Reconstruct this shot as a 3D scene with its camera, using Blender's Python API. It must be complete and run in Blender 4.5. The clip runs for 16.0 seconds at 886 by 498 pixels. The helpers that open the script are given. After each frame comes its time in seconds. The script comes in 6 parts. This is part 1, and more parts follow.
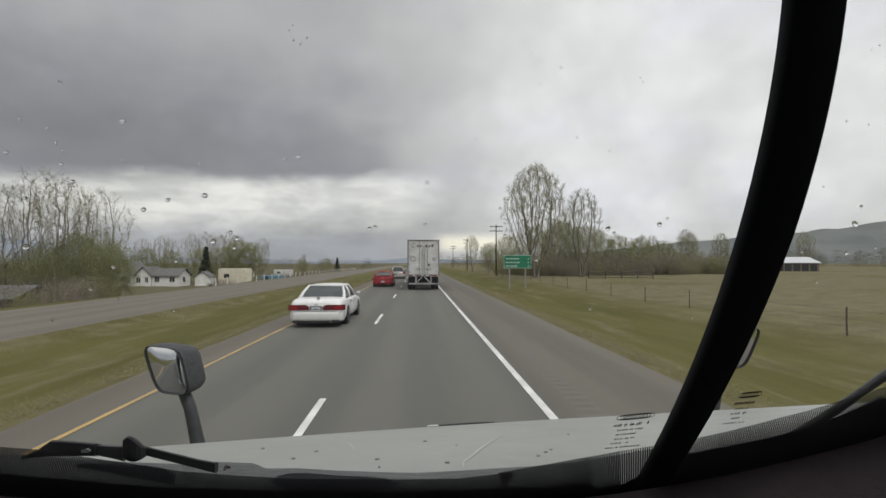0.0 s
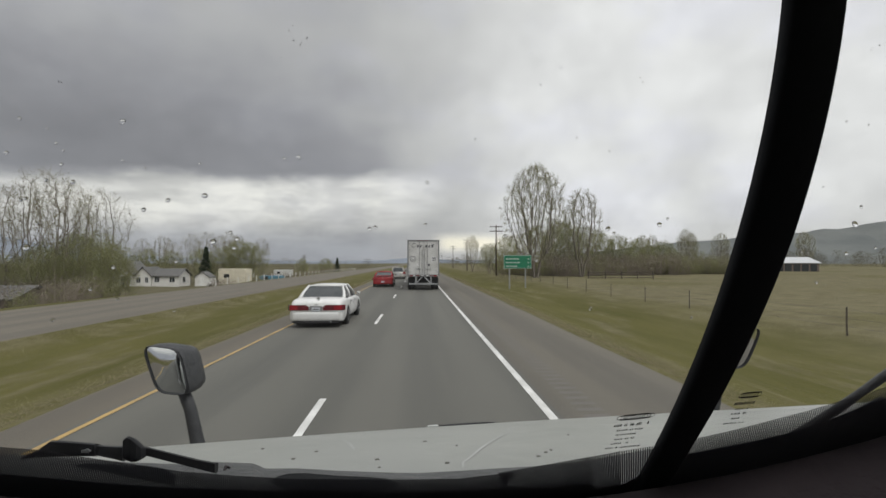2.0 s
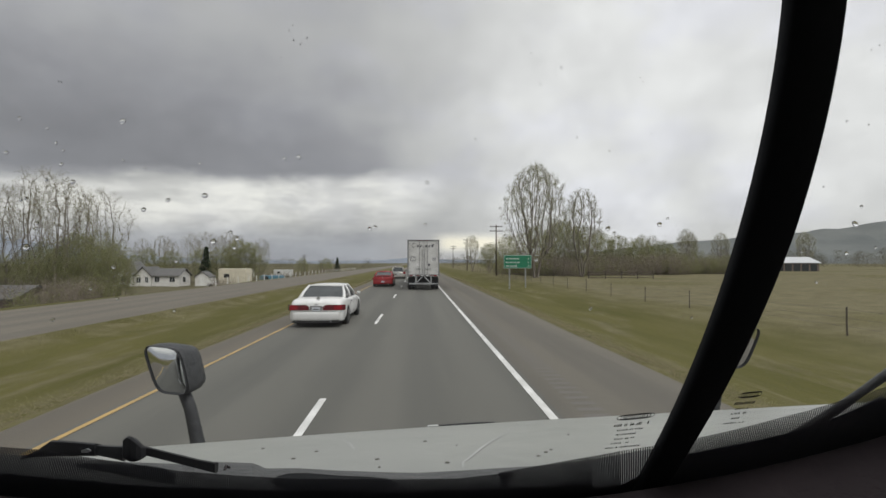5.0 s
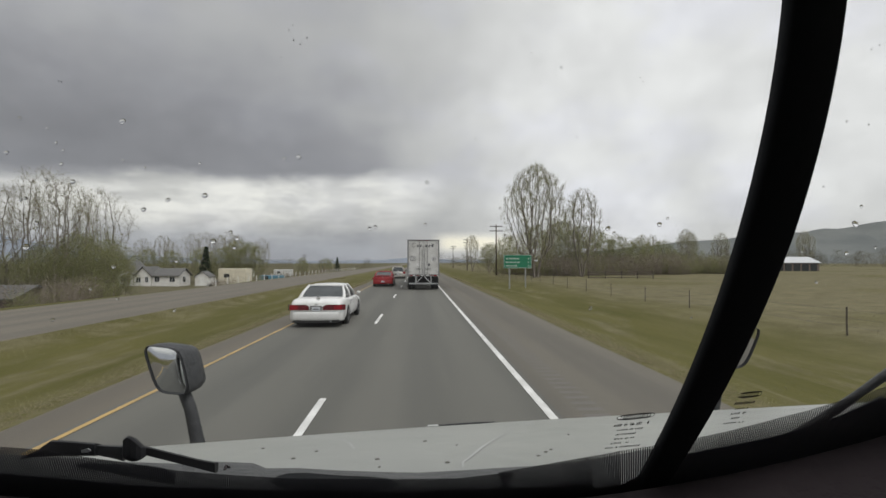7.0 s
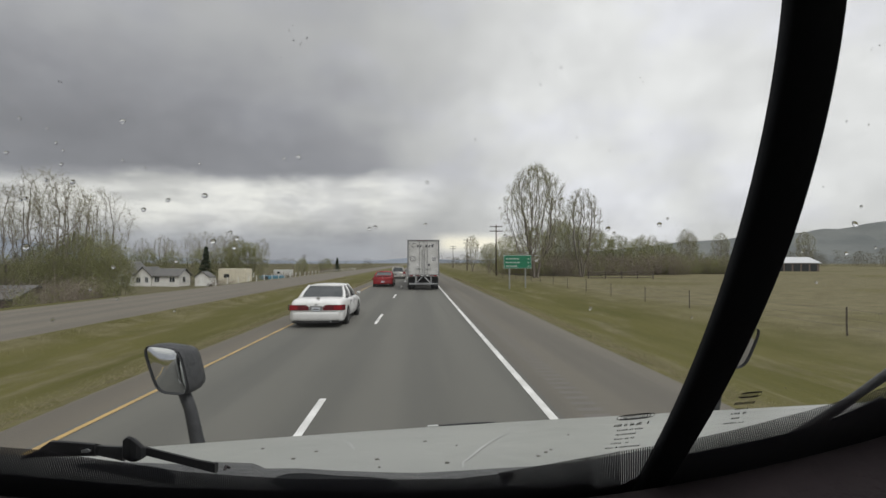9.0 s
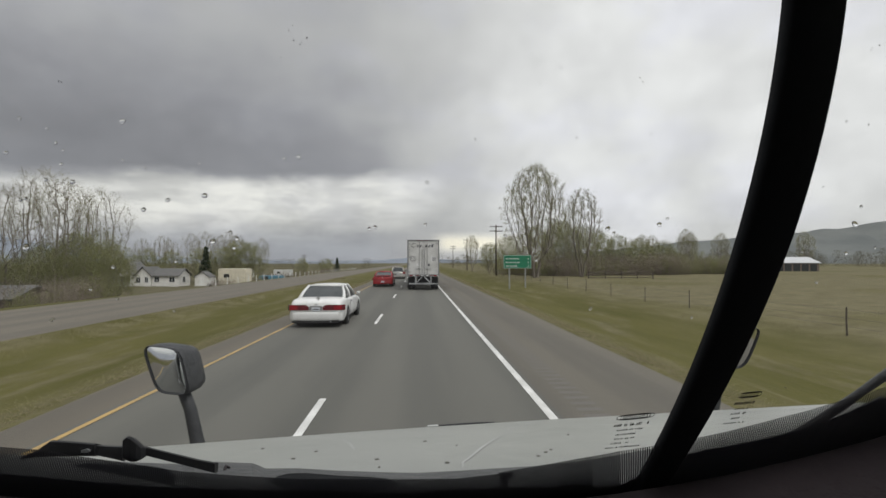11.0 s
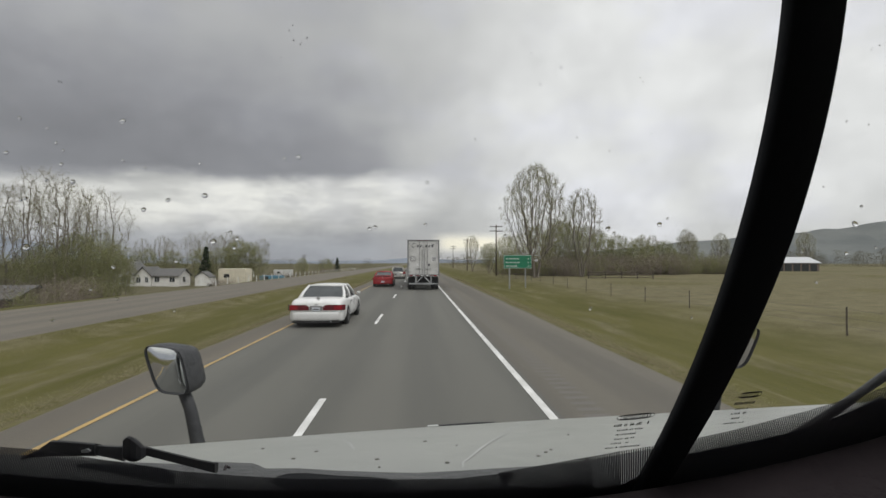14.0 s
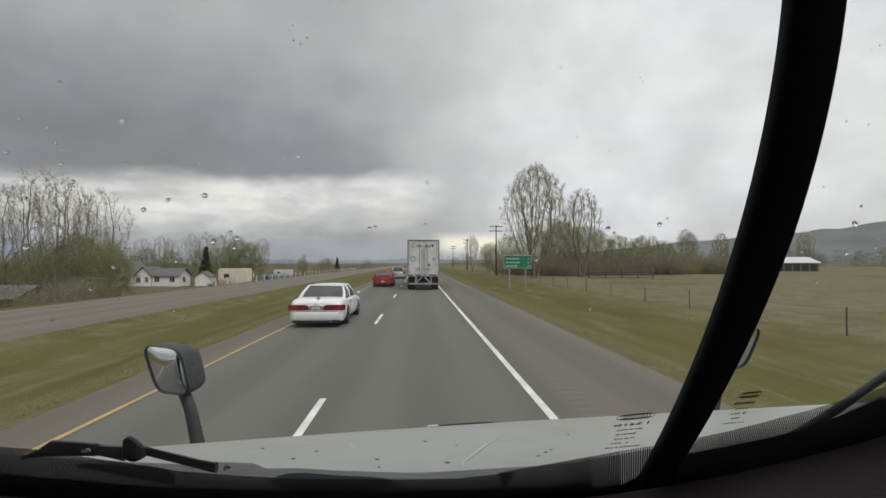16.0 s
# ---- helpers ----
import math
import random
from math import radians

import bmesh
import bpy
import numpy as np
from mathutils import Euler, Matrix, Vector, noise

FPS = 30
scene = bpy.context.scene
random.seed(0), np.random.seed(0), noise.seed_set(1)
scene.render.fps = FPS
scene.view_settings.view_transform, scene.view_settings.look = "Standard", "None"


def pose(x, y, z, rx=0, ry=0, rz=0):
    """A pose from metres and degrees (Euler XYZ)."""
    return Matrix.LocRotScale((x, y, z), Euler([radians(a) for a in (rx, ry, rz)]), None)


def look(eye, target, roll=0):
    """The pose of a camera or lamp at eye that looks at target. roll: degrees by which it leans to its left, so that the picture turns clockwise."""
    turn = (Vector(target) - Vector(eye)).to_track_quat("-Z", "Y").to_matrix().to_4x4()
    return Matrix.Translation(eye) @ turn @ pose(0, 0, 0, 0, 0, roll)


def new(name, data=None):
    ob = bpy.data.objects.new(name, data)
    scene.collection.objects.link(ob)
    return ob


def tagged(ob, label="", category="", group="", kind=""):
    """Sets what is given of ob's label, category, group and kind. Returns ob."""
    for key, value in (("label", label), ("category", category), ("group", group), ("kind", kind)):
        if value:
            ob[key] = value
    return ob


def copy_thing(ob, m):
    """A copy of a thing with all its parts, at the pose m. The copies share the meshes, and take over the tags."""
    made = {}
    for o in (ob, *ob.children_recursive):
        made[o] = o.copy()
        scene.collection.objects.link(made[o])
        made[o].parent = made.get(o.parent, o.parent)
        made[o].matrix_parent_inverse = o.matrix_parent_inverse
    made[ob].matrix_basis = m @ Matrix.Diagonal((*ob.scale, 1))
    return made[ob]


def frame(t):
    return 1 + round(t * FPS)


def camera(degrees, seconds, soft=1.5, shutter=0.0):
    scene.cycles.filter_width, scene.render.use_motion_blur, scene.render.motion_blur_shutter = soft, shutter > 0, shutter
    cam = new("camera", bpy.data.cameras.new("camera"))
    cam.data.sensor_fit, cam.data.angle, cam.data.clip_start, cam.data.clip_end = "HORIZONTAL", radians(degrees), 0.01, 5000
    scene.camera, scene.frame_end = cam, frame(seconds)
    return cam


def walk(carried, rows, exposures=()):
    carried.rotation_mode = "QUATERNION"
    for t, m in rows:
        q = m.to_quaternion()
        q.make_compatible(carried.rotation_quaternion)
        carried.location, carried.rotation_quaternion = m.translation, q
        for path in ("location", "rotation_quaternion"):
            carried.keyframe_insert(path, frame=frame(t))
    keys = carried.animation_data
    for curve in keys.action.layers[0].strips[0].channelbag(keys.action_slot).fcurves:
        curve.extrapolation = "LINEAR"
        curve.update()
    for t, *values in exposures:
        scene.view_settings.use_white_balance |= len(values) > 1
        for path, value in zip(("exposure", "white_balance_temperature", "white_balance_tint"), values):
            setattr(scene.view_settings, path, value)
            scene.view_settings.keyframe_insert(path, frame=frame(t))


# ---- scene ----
# The frame of reference is the lorry cab: the camera is fixed to its windscreen and sways very little.
EYE = (0.0, 0.0, 2.24)
cam = camera(88.8, 16.0, soft=1.6)
SWAY = [(0.0, 0.0, 0.0), (1.0, 0.02, -0.01), (2.0, 0.0, 0.02), (3.0, -0.02, 0.0), (4.0, 0.01, 0.01), (6.5, 0.0, -0.02),
        (8.0, 0.02, 0.0), (9.0, 0.0, 0.01), (11.5, -0.01, 0.0), (13.0, 0.01, -0.01), (14.5, 0.0, 0.01), (16.0, 0.0, 0.0)]
walk(cam, [(t, pose(*EYE, 91.72 + b, 0, -3.15 + a)) for t, a, b in SWAY])

# ---- world and sun ----
world = bpy.data.worlds.new("overcast")
scene.world = world
world.use_nodes = True


class Nodes:
    """A small helper to wire shader nodes."""
    def __init__(self, tree):
        self.tree = tree

    def node(self, kind, ins=None):
        n = self.tree.nodes.new(kind)
        for k, v in (ins or {}).items():
            if isinstance(v, bpy.types.NodeSocket):
                self.tree.links.new(v, n.inputs[k])
            else:
                n.inputs[k].default_value = v
        return n

    def math(self, op, a, b=0.0, clamp=False):
        n = self.tree.nodes.new("ShaderNodeMath")
        n.operation, n.use_clamp = op, clamp
        for k, v in ((0, a), (1, b)):
            if isinstance(v, bpy.types.NodeSocket):
                self.tree.links.new(v, n.inputs[k])
            else:
                n.inputs[k].default_value = v
        return n.outputs[0]

    def ramp(self, fac, lo, hi, a=0.0, b=1.0):
        n = self.node("ShaderNodeMapRange", ins={0: fac, 1: lo, 2: hi, 3: a, 4: b})
        n.interpolation_type = "SMOOTHSTEP"
        return n.outputs[0]

    def mix(self, fac, a, b):
        n = self.tree.nodes.new("ShaderNodeMix")
        n.data_type = "RGBA"
        for k, v in ((0, fac), (6, a), (7, b)):
            if isinstance(v, bpy.types.NodeSocket):
                self.tree.links.new(v, n.inputs[k])
            else:
                n.inputs[k].default_value = v
        return n.outputs[2]

    def scale(self, vec, by):
        n = self.node("ShaderNodeVectorMath")
        n.operation = "SCALE"
        self.tree.links.new(vec, n.inputs[0])
        if isinstance(by, bpy.types.NodeSocket):
            self.tree.links.new(by, n.inputs["Scale"])
        else:
            n.inputs["Scale"].default_value = by
        return n.outputs[0]

    def noise(self, vec, scale, detail=3.0, rough=0.55):
        n = self.node("ShaderNodeTexNoise", ins={"Vector": vec, "Scale": scale, "Detail": detail, "Roughness": rough})
        return n.outputs[0]


def build_world():
    w = Nodes(world.node_tree)
    world.node_tree.nodes.clear()
    way = w.node("ShaderNodeTexCoord").outputs["Generated"]
    xyz = w.node("ShaderNodeSeparateXYZ", ins={0: way})
    x, y, z = xyz.outputs
    # cloud deck seen in perspective: the direction projected on a plane overhead
    lift = w.math("ADD", w.math("MAXIMUM", z, 0.0), 0.16)
    px, py = w.math("DIVIDE", x, lift), w.math("DIVIDE", y, lift)
    deck = w.node("ShaderNodeCombineXYZ", ins={0: px, 1: py, 2: 0.0}).outputs[0]
    flat = w.node("ShaderNodeCombineXYZ", ins={0: x, 1: y, 2: w.math("MULTIPLY", z, 1.9)}).outputs[0]
    big = w.noise(deck, 0.75, 4.0, 0.5)
    fine = w.noise(flat, 5.5, 7.0, 0.62)
    wide = w.noise(flat, 1.7, 3.0, 0.5)
    round_way = w.node("ShaderNodeCombineXYZ", ins={0: x, 1: y, 2: w.math("MULTIPLY", z, 1.25)}).outputs[0]
    puff = w.noise(round_way, 8.0, 8.0, 0.60)
    soft = w.math("SUBTRACT", fine, 0.5)
    zw = w.math("ADD", z, w.math("ADD", w.math("MULTIPLY", soft, 0.085), w.math("MULTIPLY", w.math("SUBTRACT", puff, 0.5), 0.05)))
    xw = w.math("ADD", x, w.math("MULTIPLY", w.math("SUBTRACT", wide, 0.5), 0.35))
    # a thick dark slab to the left of the road, thinner bright cloud to the right
    side = w.ramp(xw, -0.16, 0.36)
    slab = w.math("SUBTRACT", w.ramp(zw, 0.22, 0.46, 0.295, 0.47), w.ramp(x, -0.15, -0.62, 0.0, 0.03))
    thin = w.ramp(zw, 0.03, 0.16, 0.68, 0.81)
    body = w.math("ADD", slab, w.math("MULTIPLY", side, w.math("SUBTRACT", thin, slab)))
    body = w.math("ADD", body, w.math("MULTIPLY", w.math("SUBTRACT", big, 0.5), 0.12))
    body = w.math("ADD", body, w.math("MULTIPLY", soft, 0.09))
    body = w.math("ADD", body, w.math("MULTIPLY", w.math("SUBTRACT", puff, 0.5), w.math("MULTIPLY", w.math("ADD", side, 0.20), 0.36)))
    # the overcast brightens towards the zenith
    body = w.math("ADD", body, w.ramp(z, 0.50, 0.95, 0.0, 0.95))
    # a clearer strip under the slab's lower edge
    zs = w.math("ADD", w.math("ADD", w.math("MULTIPLY", zw, 0.62), w.math("MULTIPLY", z, 0.38)), w.math("MULTIPLY", x, -0.078))
    strip = w.math("MULTIPLY", w.ramp(zs, 0.212, 0.176), w.ramp(zs, 0.045, 0.16, 0.16, 1.0))
    strip = w.math("MULTIPLY", strip, w.math("MULTIPLY", w.ramp(xw, 0.16, -0.10), w.ramp(x, -0.72, -0.35, 0.72, 1.0)))
    folds = w.ramp(w.noise(w.node("ShaderNodeCombineXYZ", ins={0: x, 1: y, 2: w.math("MULTIPLY", z, 3.2)}).outputs[0], 7.0, 7.0, 0.62), 0.34, 0.62, 0.60, 1.06)
    strip = w.math("MULTIPLY", strip, folds)
    body = w.math("ADD", body, w.math("MULTIPLY", strip, 0.58))
    # a small bright gap low over the road's end
    gap = w.math("MULTIPLY", w.math("MULTIPLY", w.ramp(z, 0.072, 0.045), w.ramp(z, 0.015, 0.04)), w.math("MULTIPLY", w.ramp(x, 0.02, 0.07), w.ramp(x, 0.26, 0.14)))
    body = w.math("ADD", body, w.math("MULTIPLY", gap, 0.40))
    tone = w.mix(w.ramp(body, 0.28, 0.56), (0.985, 0.985, 1.035, 1), (0.998, 1.0, 0.992, 1))
    tone = w.mix(w.ramp(w.noise(flat, 4.0, 4.0), 0.42, 0.66, 0.0, 0.75), tone, (0.98, 0.985, 1.045, 1))
    tone = w.mix(w.math("MULTIPLY", strip, 0.8), tone, (1.016, 1.0, 0.935, 1))
    low = w.math("MULTIPLY", w.ramp(z, 0.085, 0.02), w.ramp(x, 0.02, -0.12))
    tone = w.mix(low, tone, (0.95, 0.985, 1.07, 1))
    tone = w.mix(w.math("MULTIPLY", gap, 0.8), tone, (1.07, 1.0, 0.80, 1))
    cloud = w.scale(tone, body)
    sky = w.node("ShaderNodeTexSky")
    sky.sky_type, sky.sun_disc = "NISHITA", False
    sky.sun_elevation, sky.sun_rotation = radians(53), radians(152)
    blue = w.scale(sky.outputs[0], 0.06)
    col = w.mix(0.94, blue, cloud)
    back = w.node("ShaderNodeBackground", ins={"Color": col, "Strength": 1.0})
    w.node("ShaderNodeOutputWorld", ins={0: back.outputs[0]})


build_world()
sun = new("sun", bpy.data.lights.new("sun", "SUN"))
sun.data.energy, sun.data.angle, sun.data.color = 1.2, radians(25), (1.0, 0.97, 0.92)
sun.matrix_world = look((14, -26, 40), (0, 0, 0))
scene.view_settings.exposure = 0.0


# ---- materials ----
def material(name, color, rough=0.8, second=None, scale=3.0, metal=0.0, bump=0.0, fine=40.0, spread=0.35, object_space=True, spec=0.5):
    """A surface with variation at two scales and fine relief."""
    m = bpy.data.materials.new(name)
    m.use_nodes = True
    n = Nodes(m.node_tree)
    bsdf = m.node_tree.nodes["Principled BSDF"]
    c = (*color, 1)
    d = (*(second or [v * 0.78 for v in color]), 1)
    co = n.node("ShaderNodeTexCoord").outputs["Object"]
    a, b = n.noise(co, scale, 4.0), n.noise(co, fine, 3.0)
    f = n.math("ADD", n.math("MULTIPLY", n.ramp(a, 0.35, 0.65), 1.0 - spread), n.math("MULTIPLY", b, spread))
    m.node_tree.links.new(n.mix(f, c, d), bsdf.inputs["Base Color"])
    bsdf.inputs["Metallic"].default_value = metal
    bsdf.inputs["Specular IOR Level"].default_value = spec
    m.node_tree.links.new(n.math("ADD", n.math("MULTIPLY", b, 0.16), rough - 0.08), bsdf.inputs["Roughness"])
    if bump:
        m.node_tree.links.new(n.node("ShaderNodeBump", ins={"Strength": bump, "Distance": 0.02, "Height": b}).outputs[0], bsdf.inputs["Normal"])
    return m


def varied(name, dark, light, rough=0.9, spec=0.2, thin=0.0):
    """A plant surface whose leaves or twigs differ one by one. thin: the share of light that a leaf lets through."""
    m = bpy.data.materials.new(name)
    m.use_nodes = True
    n = Nodes(m.node_tree)
    bsdf = m.node_tree.nodes["Principled BSDF"]
    island = n.node("ShaderNodeNewGeometry").outputs["Random Per Island"]
    thing = n.node("ShaderNodeObjectInfo").outputs["Random"]
    f = n.math("ADD", n.math("MULTIPLY", island, 0.65), n.math("MULTIPLY", thing, 0.35))
    m.node_tree.links.new(n.mix(f, (*dark, 1), (*light, 1)), bsdf.inputs["Base Color"])
    bsdf.inputs["Roughness"].default_value = rough
    bsdf.inputs["Specular IOR Level"].default_value = spec
    if thin:
        glow = n.node("ShaderNodeBsdfTranslucent", ins={0: bsdf.inputs["Base Color"].links[0].from_socket})
        both = n.node("ShaderNodeMixShader", ins={0: thin, 1: bsdf.outputs[0], 2: glow.outputs[0]})
        m.node_tree.links.new(both.outputs[0], m.node_tree.nodes["Material Output"].inputs[0])
    return m


def road_surface(name, tone, warm, patch=0.35):
    """Worn asphalt, streaked along the driving direction with wheel tracks and sealed cracks."""
    m = bpy.data.materials.new(name)
    m.use_nodes = True
    n = Nodes(m.node_tree)
    bsdf = m.node_tree.nodes["Principled BSDF"]
    co = n.node("ShaderNodeTexCoord").outputs["Object"]
    streak = n.node("ShaderNodeMapping", ins={0: co, 3: (1.0, 0.035, 1.0)}).outputs[0]
    a, b, c = n.noise(streak, 2.2, 4.0), n.noise(co, 55.0, 4.0, 0.7), n.noise(co, 0.35, 4.0)
    x = n.node("ShaderNodeSeparateXYZ", ins={0: co}).outputs[0]
    track = n.math("MULTIPLY", n.math("COSINE", n.math("MULTIPLY", n.math("ADD", x, -0.2), 3.43)), -0.10)
    f = n.math("ADD", n.math("MULTIPLY", a, 0.5), n.math("ADD", n.math("MULTIPLY", b, 0.3), n.math("ADD", n.math("MULTIPLY", c, 0.2), track)))
    col = n.mix(n.ramp(f, 0.3, 0.7), (tone * (0.78 + 0.7 * warm), tone * 0.785, tone * (0.715 - 0.5 * warm), 1), (tone * (1 + warm), tone, tone * (0.90 - 0.8 * warm), 1))
    m.node_tree.links.new(col, bsdf.inputs["Base Color"])
    bsdf.inputs["Roughness"].default_value = 0.82
    bsdf.inputs["Specular IOR Level"].default_value = 0.3
    m.node_tree.links.new(n.node("ShaderNodeBump", ins={"Strength": 0.4, "Distance": 0.01, "Height": b}).outputs[0], bsdf.inputs["Normal"])
    return m


def ground_surface():
    """Spring turf by the road, dry grass in the fields."""
    m = bpy.data.materials.new("turf")
    m.use_nodes = True
    n = Nodes(m.node_tree)
    bsdf = m.node_tree.nodes["Principled BSDF"]
    co = n.node("ShaderNodeTexCoord").outputs["Object"]
    x = n.node("ShaderNodeSeparateXYZ", ins={0: co}).outputs[0]
    streak = n.node("ShaderNodeMapping", ins={0: co, 3: (1.0, 0.22, 1.0)}).outputs[0]
    a, b, c, d = n.noise(streak, 0.55, 5.0), n.noise(co, 7.0, 5.0, 0.7), n.noise(co, 0.05, 4.0), n.noise(co, 0.8, 5.0, 0.65)
    green = n.mix(n.ramp(a, 0.3, 0.7), (0.068, 0.066, 0.016, 1), (0.095, 0.088, 0.027, 1))
    dry = n.mix(n.ramp(d, 0.3, 0.7), (0.098, 0.087, 0.047, 1), (0.163, 0.144, 0.083, 1))
    wobble = n.math("MULTIPLY", n.math("SUBTRACT", a, 0.5), 7.0)
    xr = n.math("ADD", x, wobble)
    right = n.ramp(xr, 9.5, 16.0)
    left = n.ramp(xr, -21.0, -26.0)
    verge = n.math("MULTIPLY", n.ramp(n.math("ABSOLUTE", n.math("SUBTRACT", n.math("ABSOLUTE", n.math("ADD", x, 0.3)), 5.6)), 1.2, 0.2), n.ramp(b, 0.35, 0.6))
    opp = n.math("MULTIPLY", n.ramp(n.math("ABSOLUTE", n.math("ADD", xr, 11.6)), 1.6, 0.3), n.ramp(d, 0.3, 0.6))
    f = n.math("MAXIMUM", n.math("MAXIMUM", right, left), n.math("MAXIMUM", n.math("MULTIPLY", verge, 0.9), n.math("MULTIPLY", opp, 0.75)))
    far = n.math("MULTIPLY", n.math("MAXIMUM", right, left), n.ramp(c, 0.5, 0.62, 0.0, 0.6))
    f = n.math("SUBTRACT", f, far)
    # straw left from last year lies in long drifts on the verges
    drift = n.noise(n.node("ShaderNodeMapping", ins={0: co, 3: (1.0, 0.16, 1.0)}).outputs[0], 0.9, 6.0, 0.65)
    f = n.math("MAXIMUM", f, n.math("MULTIPLY", n.ramp(drift, 0.50, 0.66), n.ramp(b, 0.25, 0.6, 0.35, 0.85)))
    scrub = n.mix(n.ramp(d, 0.3, 0.7), (0.078, 0.070, 0.042, 1), (0.125, 0.112, 0.070, 1))
    dry = n.mix(left, dry, scrub)
    col = n.mix(f, green, dry)
    col = n.mix(n.math("MULTIPLY", n.ramp(b, 0.35, 0.75), 0.28), col, (0.078, 0.070, 0.036, 1))
    m.node_tree.links.new(col, bsdf.inputs["Base Color"])
    bsdf.inputs["Roughness"].default_value = 0.95
    bsdf.inputs["Specular IOR Level"].default_value = 0.1
    m.node_tree.links.new(n.node("ShaderNodeBump", ins={"Strength": 0.3, "Distance": 0.05, "Height": b}).outputs[0], bsdf.inputs["Normal"])
    return m


def glass(name, tint, gloss=0.06):
    """A clear pane that lets light through and mirrors a little."""
    m = bpy.data.materials.new(name)
    m.use_nodes = True
    n = Nodes(m.node_tree)
    m.node_tree.nodes.clear()
    a = n.node("ShaderNodeBsdfTransparent", ins={0: (*tint, 1)})
    b = n.node("ShaderNodeBsdfGlossy", ins={"Roughness": 0.02})
    mix = n.node("ShaderNodeMixShader", ins={0: gloss, 1: a.outputs[0], 2: b.outputs[0]})
    # a thin film of road dirt, wiped unevenly
    co = n.node("ShaderNodeTexCoord").outputs["Object"]
    smear = n.node("ShaderNodeMapping", ins={0: co, 2: (0.0, 0.5, 0.0), 3: (9.0, 1.0, 2.5)}).outputs[0]
    film = n.math("ADD", n.math("MULTIPLY", n.ramp(n.noise(smear, 2.0, 5.0), 0.45, 0.75), 0.012), 0.006)
    dust = n.node("ShaderNodeBsdfTranslucent", ins={0: (0.8, 0.8, 0.78, 1)})
    mix = n.node("ShaderNodeMixShader", ins={0: film, 1: mix.outputs[0], 2: dust.outputs[0]})
    n.node("ShaderNodeOutputMaterial", ins={0: mix.outputs[0]})
    return m


def lens_water():
    m = bpy.data.materials.new("rain water")
    m.use_nodes = True
    n = Nodes(m.node_tree)
    m.node_tree.nodes.clear()
    a = n.node("ShaderNodeBsdfGlass", ins={"IOR": 1.33, "Roughness": 0.0})
    n.node("ShaderNodeOutputMaterial", ins={0: a.outputs[0]})
    return m


ASPHALT = road_surface("worn asphalt", 0.113, 0.022)
SHOULDER = road_surface("shoulder asphalt", 0.108, 0.10)
INNER_SHOULDER = road_surface("brown inner shoulder asphalt", 0.116, 0.14)
OLD_ASPHALT = road_surface("pale old asphalt", 0.122, 0.13)
TURF = ground_surface()
WHITE_LINE = material("white road paint", (0.68, 0.68, 0.66), 0.7, (0.42, 0.42, 0.40), 1.2, fine=25)
YELLOW_LINE = material("yellow road paint", (0.41, 0.275, 0.10), 0.7, (0.28, 0.20, 0.085), 1.2, fine=25)
RUBBER = material("black rubber", (0.026, 0.027, 0.030), 0.50, (0.018, 0.018, 0.020), 8, bump=0.05, spec=0.25)
PLASTIC = material("dark grey plastic", (0.035, 0.037, 0.04), 0.55, (0.025, 0.026, 0.028), 10, bump=0.25)
COWL_GREY = material("sun-greyed cowl plastic", (0.105, 0.107, 0.106), 0.6, (0.080, 0.082, 0.082), 14, bump=0.3, spec=0.3)
POST_SHADE_BLACK = material("matt black rubber seal and recess shade", (0.016, 0.017, 0.019), 0.85, (0.012, 0.013, 0.014), 8, bump=0.1, spec=0.08)
CERAMIC = material("black ceramic print", (0.085, 0.082, 0.092), 0.8, (0.068, 0.066, 0.076), 12, spec=0.1)
DASH = material("black dashboard vinyl", (0.044, 0.034, 0.036), 0.75, (0.033, 0.026, 0.028), 12, bump=0.3, spec=0.15)
MAROON = material("dark maroon vinyl", (0.12, 0.062, 0.062), 0.7, (0.09, 0.05, 0.05), 12, bump=0.3, spec=0.2)
HOOD_PAINT = material("weathered white hood paint", (0.296, 0.303, 0.284), 0.42, (0.255, 0.263, 0.246), 2.0, fine=18, spec=0.35)
SCUFF_GLINT = material("pale scuff and glint", (0.46, 0.47, 0.46), 0.6)
GRIME = material("dark grit speck", (0.16, 0.155, 0.14), 0.9)
STEEL = material("dull galvanised steel", (0.42, 0.43, 0.44), 0.45, metal=0.7, bump=0.1)
TRAILER_WHITE = material("dirty white trailer paint", (0.58, 0.58, 0.57), 0.5, (0.44, 0.44, 0.42), 1.3, fine=9)
TRAILER_TRIM = material("grey door frame", (0.22, 0.22, 0.22), 0.6, (0.14, 0.14, 0.14), 3)
TRAILER_SIDE = material("aluminium trailer side", (0.55, 0.56, 0.57), 0.4, metal=0.4)
LOGO_GREY = material("dark grey lettering shape", (0.11, 0.11, 0.12), 0.6)
REFLECT_RED = material("red reflector", (0.22, 0.03, 0.03), 0.3)
REFLECT_WHITE = material("white reflector", (0.75, 0.75, 0.75), 0.3)
TYRE = material("tyre rubber", (0.018, 0.018, 0.018), 0.85, bump=0.3)
RIM = material("alloy rim", (0.55, 0.56, 0.57), 0.3, metal=0.85)
CAR_WHITE = material("white car paint", (0.67, 0.67, 0.66), 0.25, (0.59, 0.59, 0.58), 2)
CAR_RED = material("red car paint", (0.30, 0.018, 0.022), 0.25, (0.24, 0.012, 0.018), 2)
CAR_SILVER = material("silver car paint", (0.42, 0.41, 0.38), 0.3, (0.35, 0.34, 0.32), 2, metal=0.4)
CAR_GLASS = material("dark car glass", (0.035, 0.042, 0.045), 0.08, (0.02, 0.025, 0.028), 2)
